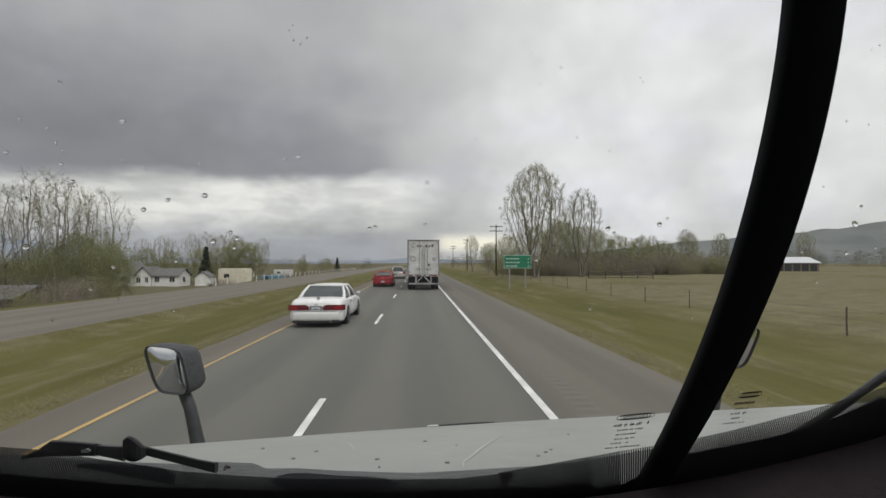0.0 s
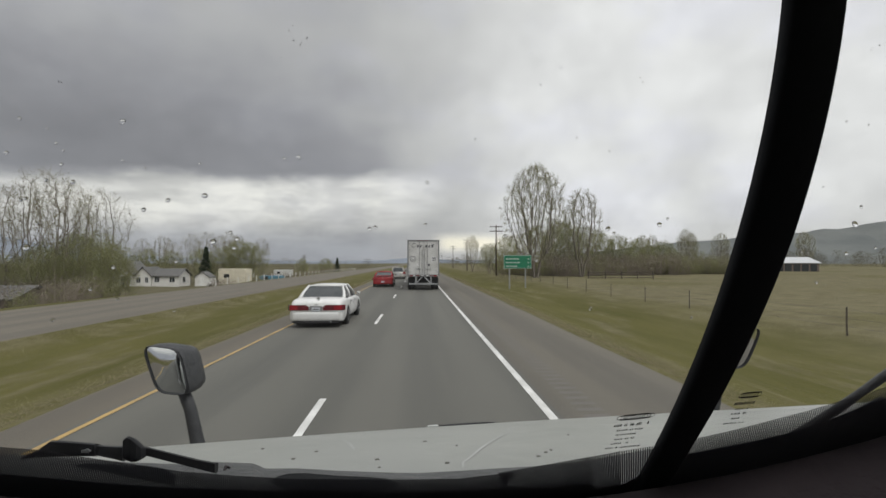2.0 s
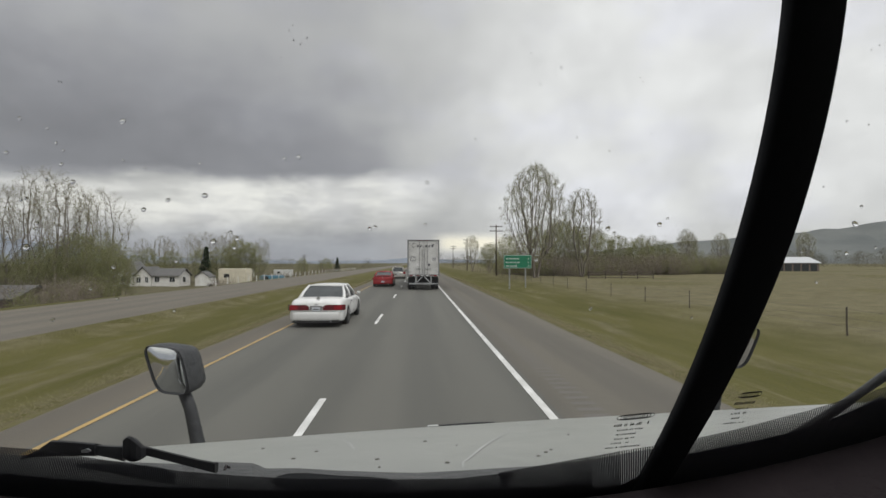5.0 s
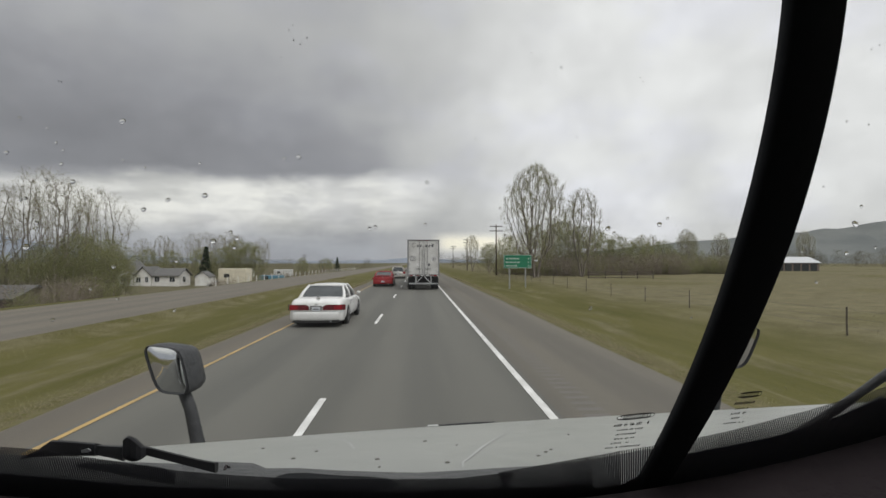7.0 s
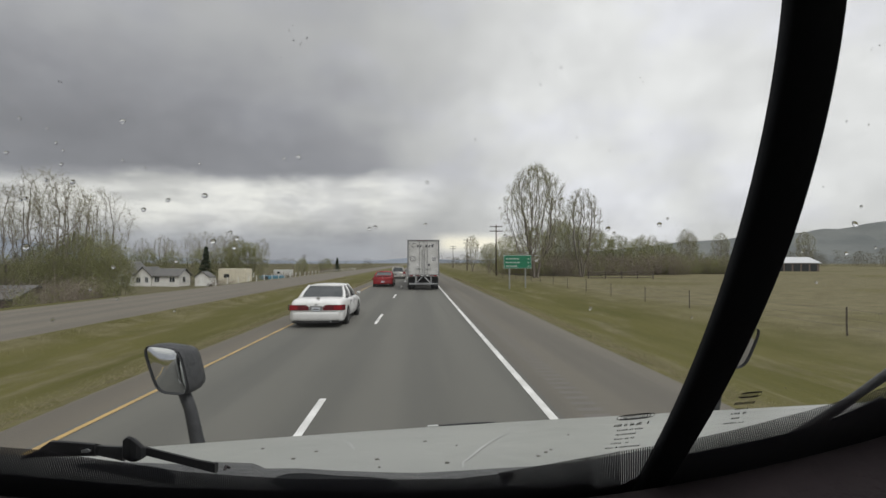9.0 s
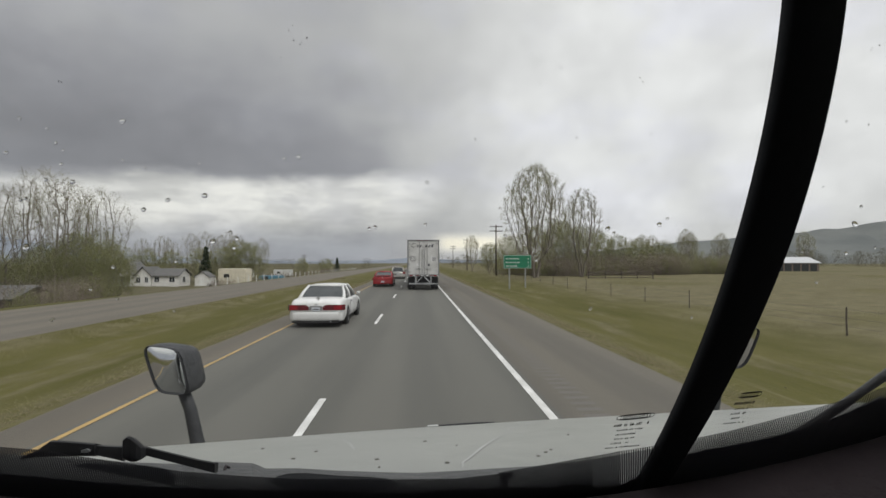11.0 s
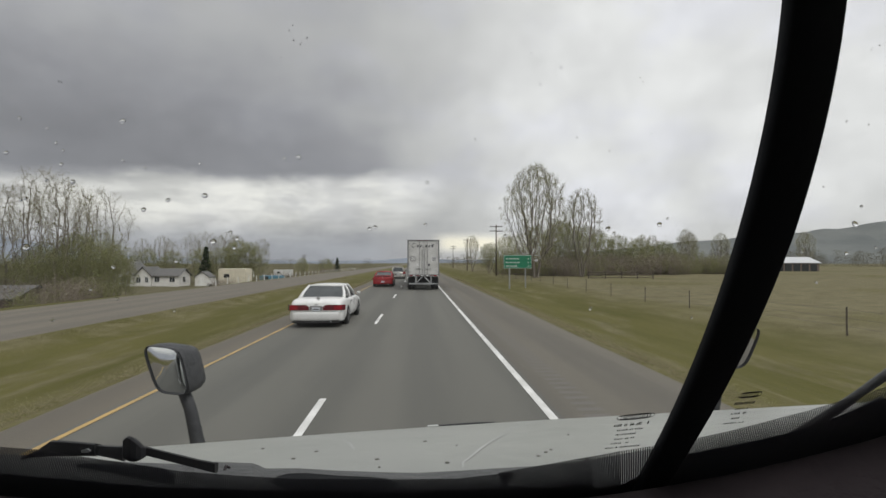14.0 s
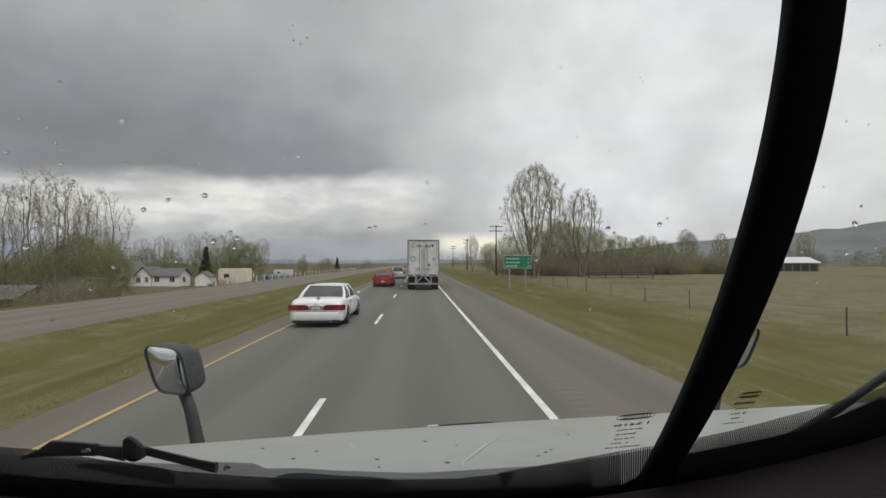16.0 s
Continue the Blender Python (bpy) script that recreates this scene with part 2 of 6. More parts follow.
LAMP_RED = material("red lamp lens", (0.27, 0.014, 0.022), 0.2)
LAMP_DARK = material("dark red lamp band", (0.115, 0.012, 0.018), 0.25)
PLATE = material("pale number plate", (0.6, 0.62, 0.66), 0.5)
SIGN_GREEN = material("green sign sheeting", (0.005, 0.17, 0.085), 0.45, (0.005, 0.14, 0.07), 3)
SIGN_TEXT = material("pale green-white sign lettering", (0.40, 0.50, 0.44), 0.5)
POST_WOOD = material("weathered fence wood", (0.13, 0.11, 0.09), 0.9, (0.07, 0.06, 0.05), 6, bump=0.5)
POLE_WOOD = material("dark utility pole wood", (0.10, 0.075, 0.055), 0.9, (0.06, 0.05, 0.04), 5, bump=0.5)
WIRE = material("dull wire", (0.12, 0.12, 0.12), 0.6, metal=0.6)
WHITE_WOOD = material("white painted wood", (0.74, 0.74, 0.72), 0.65, (0.62, 0.62, 0.59), 2)
SIDING = material("white house siding", (0.68, 0.67, 0.64), 0.7, (0.56, 0.55, 0.52), 1.5, fine=12)
ROOF = material("grey asphalt shingles", (0.13, 0.125, 0.12), 0.9, (0.08, 0.08, 0.078), 3, bump=0.6)
WINDOW_DARK = material("dark window glass", (0.03, 0.035, 0.04), 0.1)
BARN = material("weathered barn boards", (0.16, 0.12, 0.10), 0.9, (0.10, 0.08, 0.07), 3, bump=0.5)
CREAM = material("cream van body paint", (0.66, 0.62, 0.50), 0.5, (0.55, 0.5, 0.4), 2)
TEAL_PAINT = material("faded blue pickup paint", (0.10, 0.24, 0.32), 0.45, (0.08, 0.18, 0.25), 2)
BARK = material("grey tree bark", (0.21, 0.185, 0.158), 0.9, (0.15, 0.130, 0.110), 4, bump=0.6)
# Twig and leaf tones are lightened to stand in for rain haze.
TWIGS = varied("bare twigs", (0.18, 0.160, 0.128), (0.29, 0.262, 0.215))
BUDS = varied("spring leaf buds", (0.180, 0.183, 0.090), (0.270, 0.272, 0.130), thin=0.45)
LEAVES = varied("fresh willow leaves", (0.178, 0.185, 0.086), (0.265, 0.269, 0.128), thin=0.45)
NEEDLES = varied("dark conifer needles", (0.018, 0.028, 0.016), (0.045, 0.06, 0.032))
BRUSH = varied("brown brush twigs", (0.195, 0.163, 0.138), (0.31, 0.265, 0.222))
BROWN_BUDS = varied("brown brush buds", (0.165, 0.142, 0.112), (0.230, 0.202, 0.158), thin=0.45)
PALE_STEMS = varied("pale young stems", (0.19, 0.165, 0.13), (0.30, 0.265, 0.215))
STRAW = varied("dry grass blades", (0.200, 0.180, 0.102), (0.275, 0.246, 0.150), thin=0.45)
BLADES = varied("green grass blades", (0.095, 0.095, 0.027), (0.16, 0.145, 0.052), thin=0.45)
# Distance haze is put into both hill colours as pale blue-grey.
HAZE_HILL = material("hills in blue grey haze colour", (0.21, 0.235, 0.27), 1.0, (0.18, 0.20, 0.235), 0.004, fine=0.03, spec=0.0)
HAZE_RIDGE = material("grass hill in haze grey", (0.165, 0.172, 0.165), 1.0, (0.115, 0.124, 0.125), 0.006, fine=0.05, spec=0.0)
PANE = glass("windscreen glass", (0.975, 0.985, 0.98), 0.015)
WATER = lens_water()
MIRROR = material("mirror glass", (0.72, 0.74, 0.75), 0.03, (0.78, 0.8, 0.81), 2, metal=1.0)


# ---- mesh helpers ----
def mesh_of(name, bm, mat, smooth=False):
    bmesh.ops.recalc_face_normals(bm, faces=bm.faces)
    me = bpy.data.meshes.new(name)
    bm.to_mesh(me)
    bm.free()
    me.materials.append(mat)
    if smooth:
        for p in me.polygons:
            p.use_smooth = True
    return me


def thing(name, label, category, group="", kind="", at=None):
    """An Empty at the base of a thing that has parts."""
    ob = new(name)
    ob.empty_display_size = 0.2
    if at is not None:
        ob.matrix_world = at
    return tagged(ob, label, category, group, kind)


def part(name, bm, mat, parent=None, label="", smooth=False, kind=""):
    ob = new(name, mesh_of(name, bm, mat, smooth))
    if parent is not None:
        ob.parent = parent
    return tagged(ob, label, kind=kind)


def raw(name, verts, faces, mat, parent=None, smooth=False):
    me = bpy.data.meshes.new(name)
    me.from_pydata([tuple(v) for v in verts], [], faces)
    me.materials.append(mat)
    if smooth:
        for p in me.polygons:
            p.use_smooth = True
    ob = new(name, me)
    if parent is not None:
        ob.parent = parent
    return ob


def box(bm, x0, x1, y0, y1, z0, z1, bevel=0.0):
    r = bmesh.ops.create_cube(bm, size=1.0)
    for v in r["verts"]:
        v.co = Vector(((x0 + x1) / 2 + v.co.x * (x1 - x0), (y0 + y1) / 2 + v.co.y * (y1 - y0), (z0 + z1) / 2 + v.co.z * (z1 - z0)))
    if bevel:
        es = list({e for v in r["verts"] for e in v.link_edges})
        bmesh.ops.bevel(bm, geom=es, offset=bevel, segments=2, affect="EDGES")


def boxed(x0, x1, y0, y1, z0, z1, bevel=0.0):
    bm = bmesh.new()
    box(bm, x0, x1, y0, y1, z0, z1, bevel)
    return bm


def loft(bm, rings, close=True, caps=True):
    """Skin over rings of points, each with the same count."""
    vs = [[bm.verts.new(p) for p in ring] for ring in rings]
    n = len(rings[0])
    for a, b in zip(vs, vs[1:]):
        for i in range(n if close else n - 1):
            j = (i + 1) % n
            bm.faces.new((a[i], a[j], b[j], b[i]))
    if close and caps:
        bm.faces.new(vs[0][::-1])
        bm.faces.new(vs[-1])
    return vs


def tube(bm, points, radii, n=8):
    """A round bar along points."""
    pts = [Vector(p) for p in points]
    if not hasattr(radii, "__len__"):
        radii = [radii] * len(pts)
    rings = []
    for i, p in enumerate(pts):
        d = (pts[min(i + 1, len(pts) - 1)] - pts[max(i - 1, 0)]).normalized()
        a = d.cross(Vector((0, 0, 1)) if abs(d.z) < 0.9 else Vector((1, 0, 0))).normalized()
        b = d.cross(a)
        rings.append([p + (a * math.cos(k * 2 * math.pi / n) + b * math.sin(k * 2 * math.pi / n)) * radii[i] for k in range(n)])
    loft(bm, rings)


def tubed(points, radii, n=8):
    bm = bmesh.new()
    tube(bm, points, radii, n)
    return bm


def wheel(parent, x, y, z, radius, width, face=1):
    """A tyre and its rim, the rim on the side of face."""
    bm = bmesh.new()
    rings = []
    for dx, r in ((-0.5, 0.62), (-0.5, 0.93), (-0.38, 1.0), (0.38, 1.0), (0.5, 0.93), (0.5, 0.62)):
        rings.append([(x + dx * width, y + math.cos(k * math.pi / 12) * r * radius, z + math.sin(k * math.pi / 12) * r * radius) for k in range(24)])
    loft(bm, rings)
    tyre = part("tyre", bm, TYRE, parent, smooth=False)
    bm = bmesh.new()
    rings = []
    for dx, r in ((0.44, 0.63), (0.50, 0.61), (0.47, 0.5), (0.42, 0.18), (0.49, 0.12), (0.49, 0.02)):
        rings.append([(x + face * dx * width * 1.03, y + math.cos(k * math.pi / 10) * r * radius, z + math.sin(k * math.pi / 10) * r * radius) for k in range(20)])
    loft(bm, rings)
    part("rim", bm, RIM, tyre)
    for k in range(5):
        a = k * 2 * math.pi / 5
        bm = boxed(x + face * width * 0.47 - 0.008, x + face * width * 0.47 + 0.012, y + math.cos(a) * radius * 0.3 - 0.025, y + math.cos(a) * radius * 0.3 + 0.025,
                   z + math.sin(a) * radius * 0.3 - 0.025, z + math.sin(a) * radius * 0.3 + 0.025)
        part("slot", bm, TYRE, tyre)
    return tyre


# ---- ground and roads ----
STATIONS = [-60, -40, -25, -12, -4] + [2 + 2.5 * i for i in range(40)] + [105 + 8 * i for i in range(25)] + [320 * 1.16 ** i for i in range(18)]
PROFILE = [(-4200, -2.6), (-1500, -2.6), (-500, -2.6), (-220, -2.6), (-120, -2.6), (-80, -2.6), (-60, -2.5), (-48, -2.5), (-40, -2.5), (-34, -2.3), (-29, -1.6), (-25, -0.8), (-22, -0.25), (-20, -0.05),
           (-12.0, -0.05), (-11, -0.16), (-9.6, -0.30), (-8.2, -0.30), (-6.8, -0.16), (-5.7, -0.05), (5.1, -0.05), (6, -0.16), (7.2, -0.34), (8.6, -0.42), (10.2, -0.34), (12, -0.16), (14, -0.02),
           (17, 0.05), (21, 0.08), (26, 0.06), (33, 0.05), (42, 0.05), (55, 0.05), (75, 0.05), (110, 0.05), (180, 0.05), (300, 0.05), (600, 0.0), (1500, 0.0), (4200, 0.0)]


def lie(x, z, y):
    """Height of the ground sheet at one of its corners."""
    if -20.1 < x < -11.9 or -5.8 < x < 5.2:
        return z
    return z + 0.22 * noise.noise(Vector((x * 0.07, y * 0.05, 3.0))) * min(1.0, abs(abs(x) - 5.7) / 6) + 0.05 * noise.noise(Vector((x * 0.5, y * 0.4, 9.0)))


HEIGHTS = [[lie(x, z, y) for x, z in PROFILE] for y in STATIONS]


def ground_at(x, y):
    """Height of the ground sheet anywhere."""
    j = max(0, min(len(STATIONS) - 2, sum(1 for q in STATIONS if q <= y) - 1))
    i = max(0, min(len(PROFILE) - 2, sum(1 for q in PROFILE if q[0] <= x) - 1))
    u = (x - PROFILE[i][0]) / (PROFILE[i + 1][0] - PROFILE[i][0])
    v = (y - STATIONS[j]) / (STATIONS[j + 1] - STATIONS[j])
    return (HEIGHTS[j][i] * (1 - u) + HEIGHTS[j][i + 1] * u) * (1 - v) + (HEIGHTS[j + 1][i] * (1 - u) + HEIGHTS[j + 1][i + 1] * u) * v


def build_ground():
    verts = [(PROFILE[i][0], y, z) for y, row in zip(STATIONS, HEIGHTS) for i, z in enumerate(row)]
    n = len(PROFILE)
    faces = [(j * n + i, j * n + i + 1, (j + 1) * n + i + 1, (j + 1) * n + i) for j in range(len(STATIONS) - 1) for i in range(n - 1)]
    tagged(raw("ground", verts, faces, TURF, smooth=True), "rolling spring turf and dry grass fields", "ground", kind="structure")


build_ground()


def strip(name, x0, x1, z, mat, y0=-60.0, y1=3000.0, label="", category="road", nx=4, edge=0.0, drops=()):
    """A long paved strip with a slightly ragged edge."""
    bm = bmesh.new()
    ys = [y0 + 3.0 * i for i in range(int((min(y1, 200) - y0) / 3.0) + 1)]
    ys += [y for y in [220 * 1.12 ** i for i in range(26)] if y < y1] + [y1]
    rings = []
    for y in ys:
        a = x0 + (edge * noise.noise(Vector((x0, y * 0.4, 1))) if 0 in drops else 0)
        b = x1 + (edge * noise.noise(Vector((x1, y * 0.4, 2))) if 4 in drops else 0)
        rings.append([(a + (b - a) * i / nx, y, z - (0.06 if edge and i in drops else 0)) for i in range(nx + 1)])
    loft(bm, rings, close=False)
    ob = new(name, mesh_of(name, bm, mat))
    tagged(ob, label, category, kind="structure")
    return ob


strip("road", -4.72, 2.10, 0.0, ASPHALT, label="grey two-lane asphalt carriageway with worn wheel tracks")
strip("shoulder_outer", 2.10, 5.15, -0.004, SHOULDER, label="brownish paved shoulder beside the carriageway", category="shoulder", edge=0.10, drops=(4,))
strip("shoulder_inner", -5.75, -4.72, -0.004, INNER_SHOULDER, label="narrow paved shoulder beside the median", category="shoulder", edge=0.10, drops=(0,))
strip("road_opposite", -19.8, -12.1, 0.01, OLD_ASPHALT, label="pale old asphalt of the opposite carriageway", edge=0.15, drops=(0, 4))


def lines():
    """Painted lines: solid white edge, solid yellow edge, broken lane line."""
    def paint(name, x, y0, y1, width, mat, label, parent=None):
        bm = bmesh.new()
        ys = [y0 + (y1 - y0) * (i / 60) ** (1 if y1 - y0 < 10 else 2) for i in range(61)] if y1 - y0 > 10 else [y0, (y0 + y1) / 2, y1]
        rings = []
        for y in ys:
            e = 0.013 * noise.noise(Vector((x, y * 1.7, 5)))
            rings.append([(x - width / 2 + e, y, 0.004), (x - width / 2 + e, y, 0.008), (x + width / 2 + e, y, 0.008), (x + width / 2 + e, y, 0.004)])
        loft(bm, rings)
        return part(name, bm, mat, parent, label)
    tagged(paint("edge_line_white", 1.945, -50, 2500, 0.13, WHITE_LINE, ""), "solid white painted edge line", "road marking", kind="structure")
    tagged(paint("edge_line_yellow", -4.58, -50, 2500, 0.088, YELLOW_LINE, ""), "solid yellow painted edge line", "road marking", kind="structure")
    lane = thing("lane_line", "broken white painted lane line", "road marking", kind="structure")
    for i in range(-3, 24):
        y = 4.55 + 12.2 * i
        paint("dash", -1.55, y, y + 3.05, 0.11, WHITE_LINE, "", lane)


lines()


def rumble(x0, x1, name):
    """Milled rumble grooves, short dark hollows across the shoulder."""
    verts, faces = [], []
    y = -10.0
    while y < 90:
        k = len(verts)
        verts += [(x0, y, -0.002), (x1, y, -0.002), (x1, y + 0.14, -0.002), (x0, y + 0.14, -0.002), (x0 + 0.02, y + 0.07, -0.0034), (x1 - 0.02, y + 0.07, -0.0034)]
        faces += [(k, k + 1, k + 5, k + 4), (k + 4, k + 5, k + 2, k + 3)]
        y += 0.30
    ob = raw(name, verts, faces, GROOVE)
    tagged(ob, "row of milled grooves along the paved shoulder", "rumble strip", kind="stuff")


GROOVE = material("milled asphalt groove", (0.122, 0.113, 0.102), 0.9, (0.112, 0.104, 0.094), 3)
rumble(2.42, 2.85, "rumble_strip_outer")


# ---- the cab that carries the camera ----
def interp(table, q):
    """Piecewise linear value from rows (key, value)."""
    for (a, va), (b, vb) in zip(table, table[1:]):
        if q <= b:
            return va + (vb - va) * max(0.0, (q - a) / (b - a))
    return table[-1][1]


MID = 0.25                                     # the cab's centre line
CAB = pose(MID, 0.0, 1.8, 0, -1.7, 0)
BACK = CAB.inverted()
cab = thing("lorry_cab", "white lorry cab with split windscreen and black trim", "truck", at=CAB)


def local(p):
    return BACK @ Vector(p)


def rake(z):
    """Distance ahead of the windscreen at the height z."""
    q = min(z, 2.42) - 2.2
    return ((0.5982 * q + 0.7741) * q - 0.5472) * q + 0.3439 - 0.12 * max(0.0, z - 2.42)


def screen(x, z):
    return Vector((x, rake(z) - 0.05 * (x - MID) ** 2, z))


def foot(x):
    """Height of the lower edge of the visible glass."""
    x = max(-0.5, min(0.5, x))
    return 2.0364 + ((0.24 * x + 0.4347) * x - 0.0216) * x


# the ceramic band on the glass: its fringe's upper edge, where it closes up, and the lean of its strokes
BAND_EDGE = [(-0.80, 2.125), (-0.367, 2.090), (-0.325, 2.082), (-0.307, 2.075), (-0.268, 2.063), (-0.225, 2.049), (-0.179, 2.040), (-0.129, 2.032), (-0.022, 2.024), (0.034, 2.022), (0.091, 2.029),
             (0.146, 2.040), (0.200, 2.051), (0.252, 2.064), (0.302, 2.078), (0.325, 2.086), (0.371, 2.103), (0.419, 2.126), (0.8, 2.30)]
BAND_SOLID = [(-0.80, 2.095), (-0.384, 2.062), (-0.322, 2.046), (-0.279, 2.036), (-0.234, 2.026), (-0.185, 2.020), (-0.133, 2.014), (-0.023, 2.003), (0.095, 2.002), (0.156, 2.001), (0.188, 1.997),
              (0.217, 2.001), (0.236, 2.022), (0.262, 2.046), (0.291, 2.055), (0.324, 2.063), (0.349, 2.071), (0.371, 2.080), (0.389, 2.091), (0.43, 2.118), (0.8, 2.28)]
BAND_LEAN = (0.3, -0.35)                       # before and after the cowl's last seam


def hood_edge(dx):
    """Where the hood's rounded nose ends, by the distance from the centre line."""
    return 2.20 - 1.05 * dx * dx


def hood_height(x, y):
    dx = x - MID
    v = (y - 0.56) / (hood_edge(dx) - 0.56)
    z = 1.93 - 0.01 * dx * dx
    return z + (1.4587 + 0.0418 * dx + 0.371 * dx * dx - z) * v + 0.03 * math.sin(math.pi * v) * (1 - (dx / 1.05) ** 2)


def build_cab():
    # centre post with its rubber seal
    bm = bmesh.new()
    rings = []
    for i in range(49):
        z = 1.93 + i * 0.0174
        c, d = screen(MID, z), (screen(MID, z + 0.02) - screen(MID, z)).normalized()
        out = Vector((0, d.z, -d.y))
        half, deep = 0.0168, 0.0045
        edge = half + 0.0020 - 0.0060 * max(0.0, min(1.0, (2.26 - z) / 0.20))
        shape = [(-half, -deep), (-half * 0.88, -deep * 1.25), (edge - 0.002, -deep * 1.25), (edge, -deep), (edge, deep), (edge * 0.6, deep * 1.4), (-half * 0.6, deep * 1.4), (-half, deep)]
        rings.append([local(c + Vector((sx, 0, 0)) + out * sy) for sx, sy in shape])
    loft(bm, rings)
    part("centre_post", bm, POST_SHADE_BLACK, cab, "black rubber centre post of the windscreen", smooth=True)
    # two panes
    for x0, x1 in ((MID - 1.02, MID - 0.012), (MID + 0.012, MID + 1.02)):
        bm = bmesh.new()
        loft(bm, [[local(screen(x0 + (x1 - x0) * i / 12, z)) for i in range(13)] for z in [1.95 + 0.07 * k for k in range(12)]], close=False)
        pane = part("windscreen_pane", bm, PANE, cab, "clear windscreen pane with rain drops", smooth=True)
        pane.visible_shadow = False
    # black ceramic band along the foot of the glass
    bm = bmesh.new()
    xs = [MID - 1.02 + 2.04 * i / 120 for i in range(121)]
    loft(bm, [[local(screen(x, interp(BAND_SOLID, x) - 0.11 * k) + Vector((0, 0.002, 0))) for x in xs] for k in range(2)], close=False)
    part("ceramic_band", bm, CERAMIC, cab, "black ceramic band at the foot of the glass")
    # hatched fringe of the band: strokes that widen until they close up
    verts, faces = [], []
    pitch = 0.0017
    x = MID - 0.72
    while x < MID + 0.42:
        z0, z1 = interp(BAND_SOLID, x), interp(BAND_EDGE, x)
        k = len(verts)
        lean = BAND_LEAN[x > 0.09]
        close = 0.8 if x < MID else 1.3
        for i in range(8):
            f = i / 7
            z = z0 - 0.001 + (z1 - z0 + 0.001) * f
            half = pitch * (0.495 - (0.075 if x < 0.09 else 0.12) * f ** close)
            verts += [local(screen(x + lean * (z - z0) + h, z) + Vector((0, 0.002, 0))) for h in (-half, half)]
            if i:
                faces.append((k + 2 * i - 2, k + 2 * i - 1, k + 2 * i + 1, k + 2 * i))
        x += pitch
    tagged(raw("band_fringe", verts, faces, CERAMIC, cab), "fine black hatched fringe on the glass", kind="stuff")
    # dashboard
    bm = bmesh.new()
    rings = []
    for i in range(41):
        x = MID - 1.05 + 2.1 * i / 40
        f = foot(x) - 0.02
        y = rake(f) - 0.05 * (x - MID) ** 2
        rings.append([local(p) for p in ((x, y - 0.01, f - 0.02), (x, y - 0.10, f - 0.035), (x, 0.22, f - 0.075), (x, 0.05, f - 0.11), (x, -0.08, f - 0.16), (x, -0.12, f - 0.6), (x, y - 0.01, f - 0.6))])
    loft(bm, rings)
    part("dashboard", bm, DASH, cab, "black textured dashboard", smooth=True)
    # maroon pad near the passenger side
    bm = bmesh.new()
    rings = []
    for i in range(13):
        x = MID - 0.08 + 0.5 * i / 12
        z = 2.035 + 0.085 * (i / 12) ** 1.5
        rings.append([local(p) for p in ((x, 0.34, z - 0.02), (x, 0.32, z), (x, 0.20, z - 0.005), (x, 0.16, z - 0.03), (x, 0.2, z - 0.1), (x, 0.34, z - 0.1))])
    loft(bm, rings)
    part("dash_pad", bm, MAROON, cab, "dark maroon padded dash top", smooth=True)
    # plain shell that closes the cab
    for name, b, m in (("roof", (-1.1, 1.1, -1.9, 0.16, 0.98, 1.05), PLASTIC), ("rear_wall", (-1.1, 1.1, -1.95, -1.88, -0.9, 1.0), PLASTIC),
                       ("cab_floor", (-1.1, 1.1, -1.9, 0.35, -0.95, -0.88), PLASTIC), ("header", (-1.1, 1.1, 0.08, 0.2, 0.86, 1.0), PLASTIC)):
        part(name, boxed(*b, 0.015), m, cab)
    for s in (-1, 1):
        door = part("cab_door", boxed(s * 1.07 - 0.03, s * 1.07 + 0.03, -1.1, 0.34, -0.9, 0.18, 0.01), PLASTIC, cab, "cab door with an open window space")
        part("door_panel", boxed(s * 1.03 - 0.012, s * 1.03 + 0.012, -0.9, 0.2, -0.3, 0.05, 0.01), DASH, door)
        part("side_wall", boxed(s * 1.07 - 0.03, s * 1.07 + 0.03, -1.9, -1.105, -0.9, 0.98, 0.01), PLASTIC, cab)
        part("corner_post", tubed([(s * 1.06, 0.42, 0.1), (s * 1.05, 0.30, 0.4), (s * 1.04, 0.16, 0.98)], 0.045), PLASTIC, cab)
    # hood
    rings = []
    bm = bmesh.new()
    for k in range(15):
        v = k / 14
        ring = []
        for i in range(41):
            u = -1 + i / 20
            dx = u * 1.05
            y = 0.56 + (hood_edge(dx) - 0.56) * v
            z = hood_height(MID + dx, y)
            ring.append(local((MID + dx, y, z)))
        rings.append(ring)
    front = rings[-1]
    for grow_y, grow_x, fall in ((0.03, 0.02, -0.05), (0.06, 0.04, -0.20), (0.07, 0.05, -0.55), (0.07, 0.05, -0.85)):
        rings.append([Vector((p.x * (1 + grow_x), p.y + grow_y, p.z + fall)) for p in front])
    loft(bm, rings, close=False)
    part("hood", bm, HOOD_PAINT, cab, "weathered white lorry hood with scuffs", smooth=True)
    # grille, bumper, fenders, lamps, wheels, outer skins
    grille = part("grille", boxed(-0.42, 0.42, 2.26, 2.30, -1.15, -0.45, 0.02), RUBBER, cab, "black grille with steel slats")
    for i in range(9):
        part("slat", boxed(-0.40, 0.40, 2.301, 2.325, -1.11 + i * 0.075, -1.08 + i * 0.075, 0.005), STEEL, grille)
    part("bumper", boxed(-1.2, 1.2, 2.1, 2.38, -1.42, -1.16, 0.06), STEEL, cab, "polished front bumper")
    part("chassis_rail", boxed(-0.45, -0.33, -4.6, 2.0, -1.1, -0.85), RUBBER, cab)
    part("chassis_rail", boxed(0.33, 0.45, -4.6, 2.0, -1.1, -0.85), RUBBER, cab)
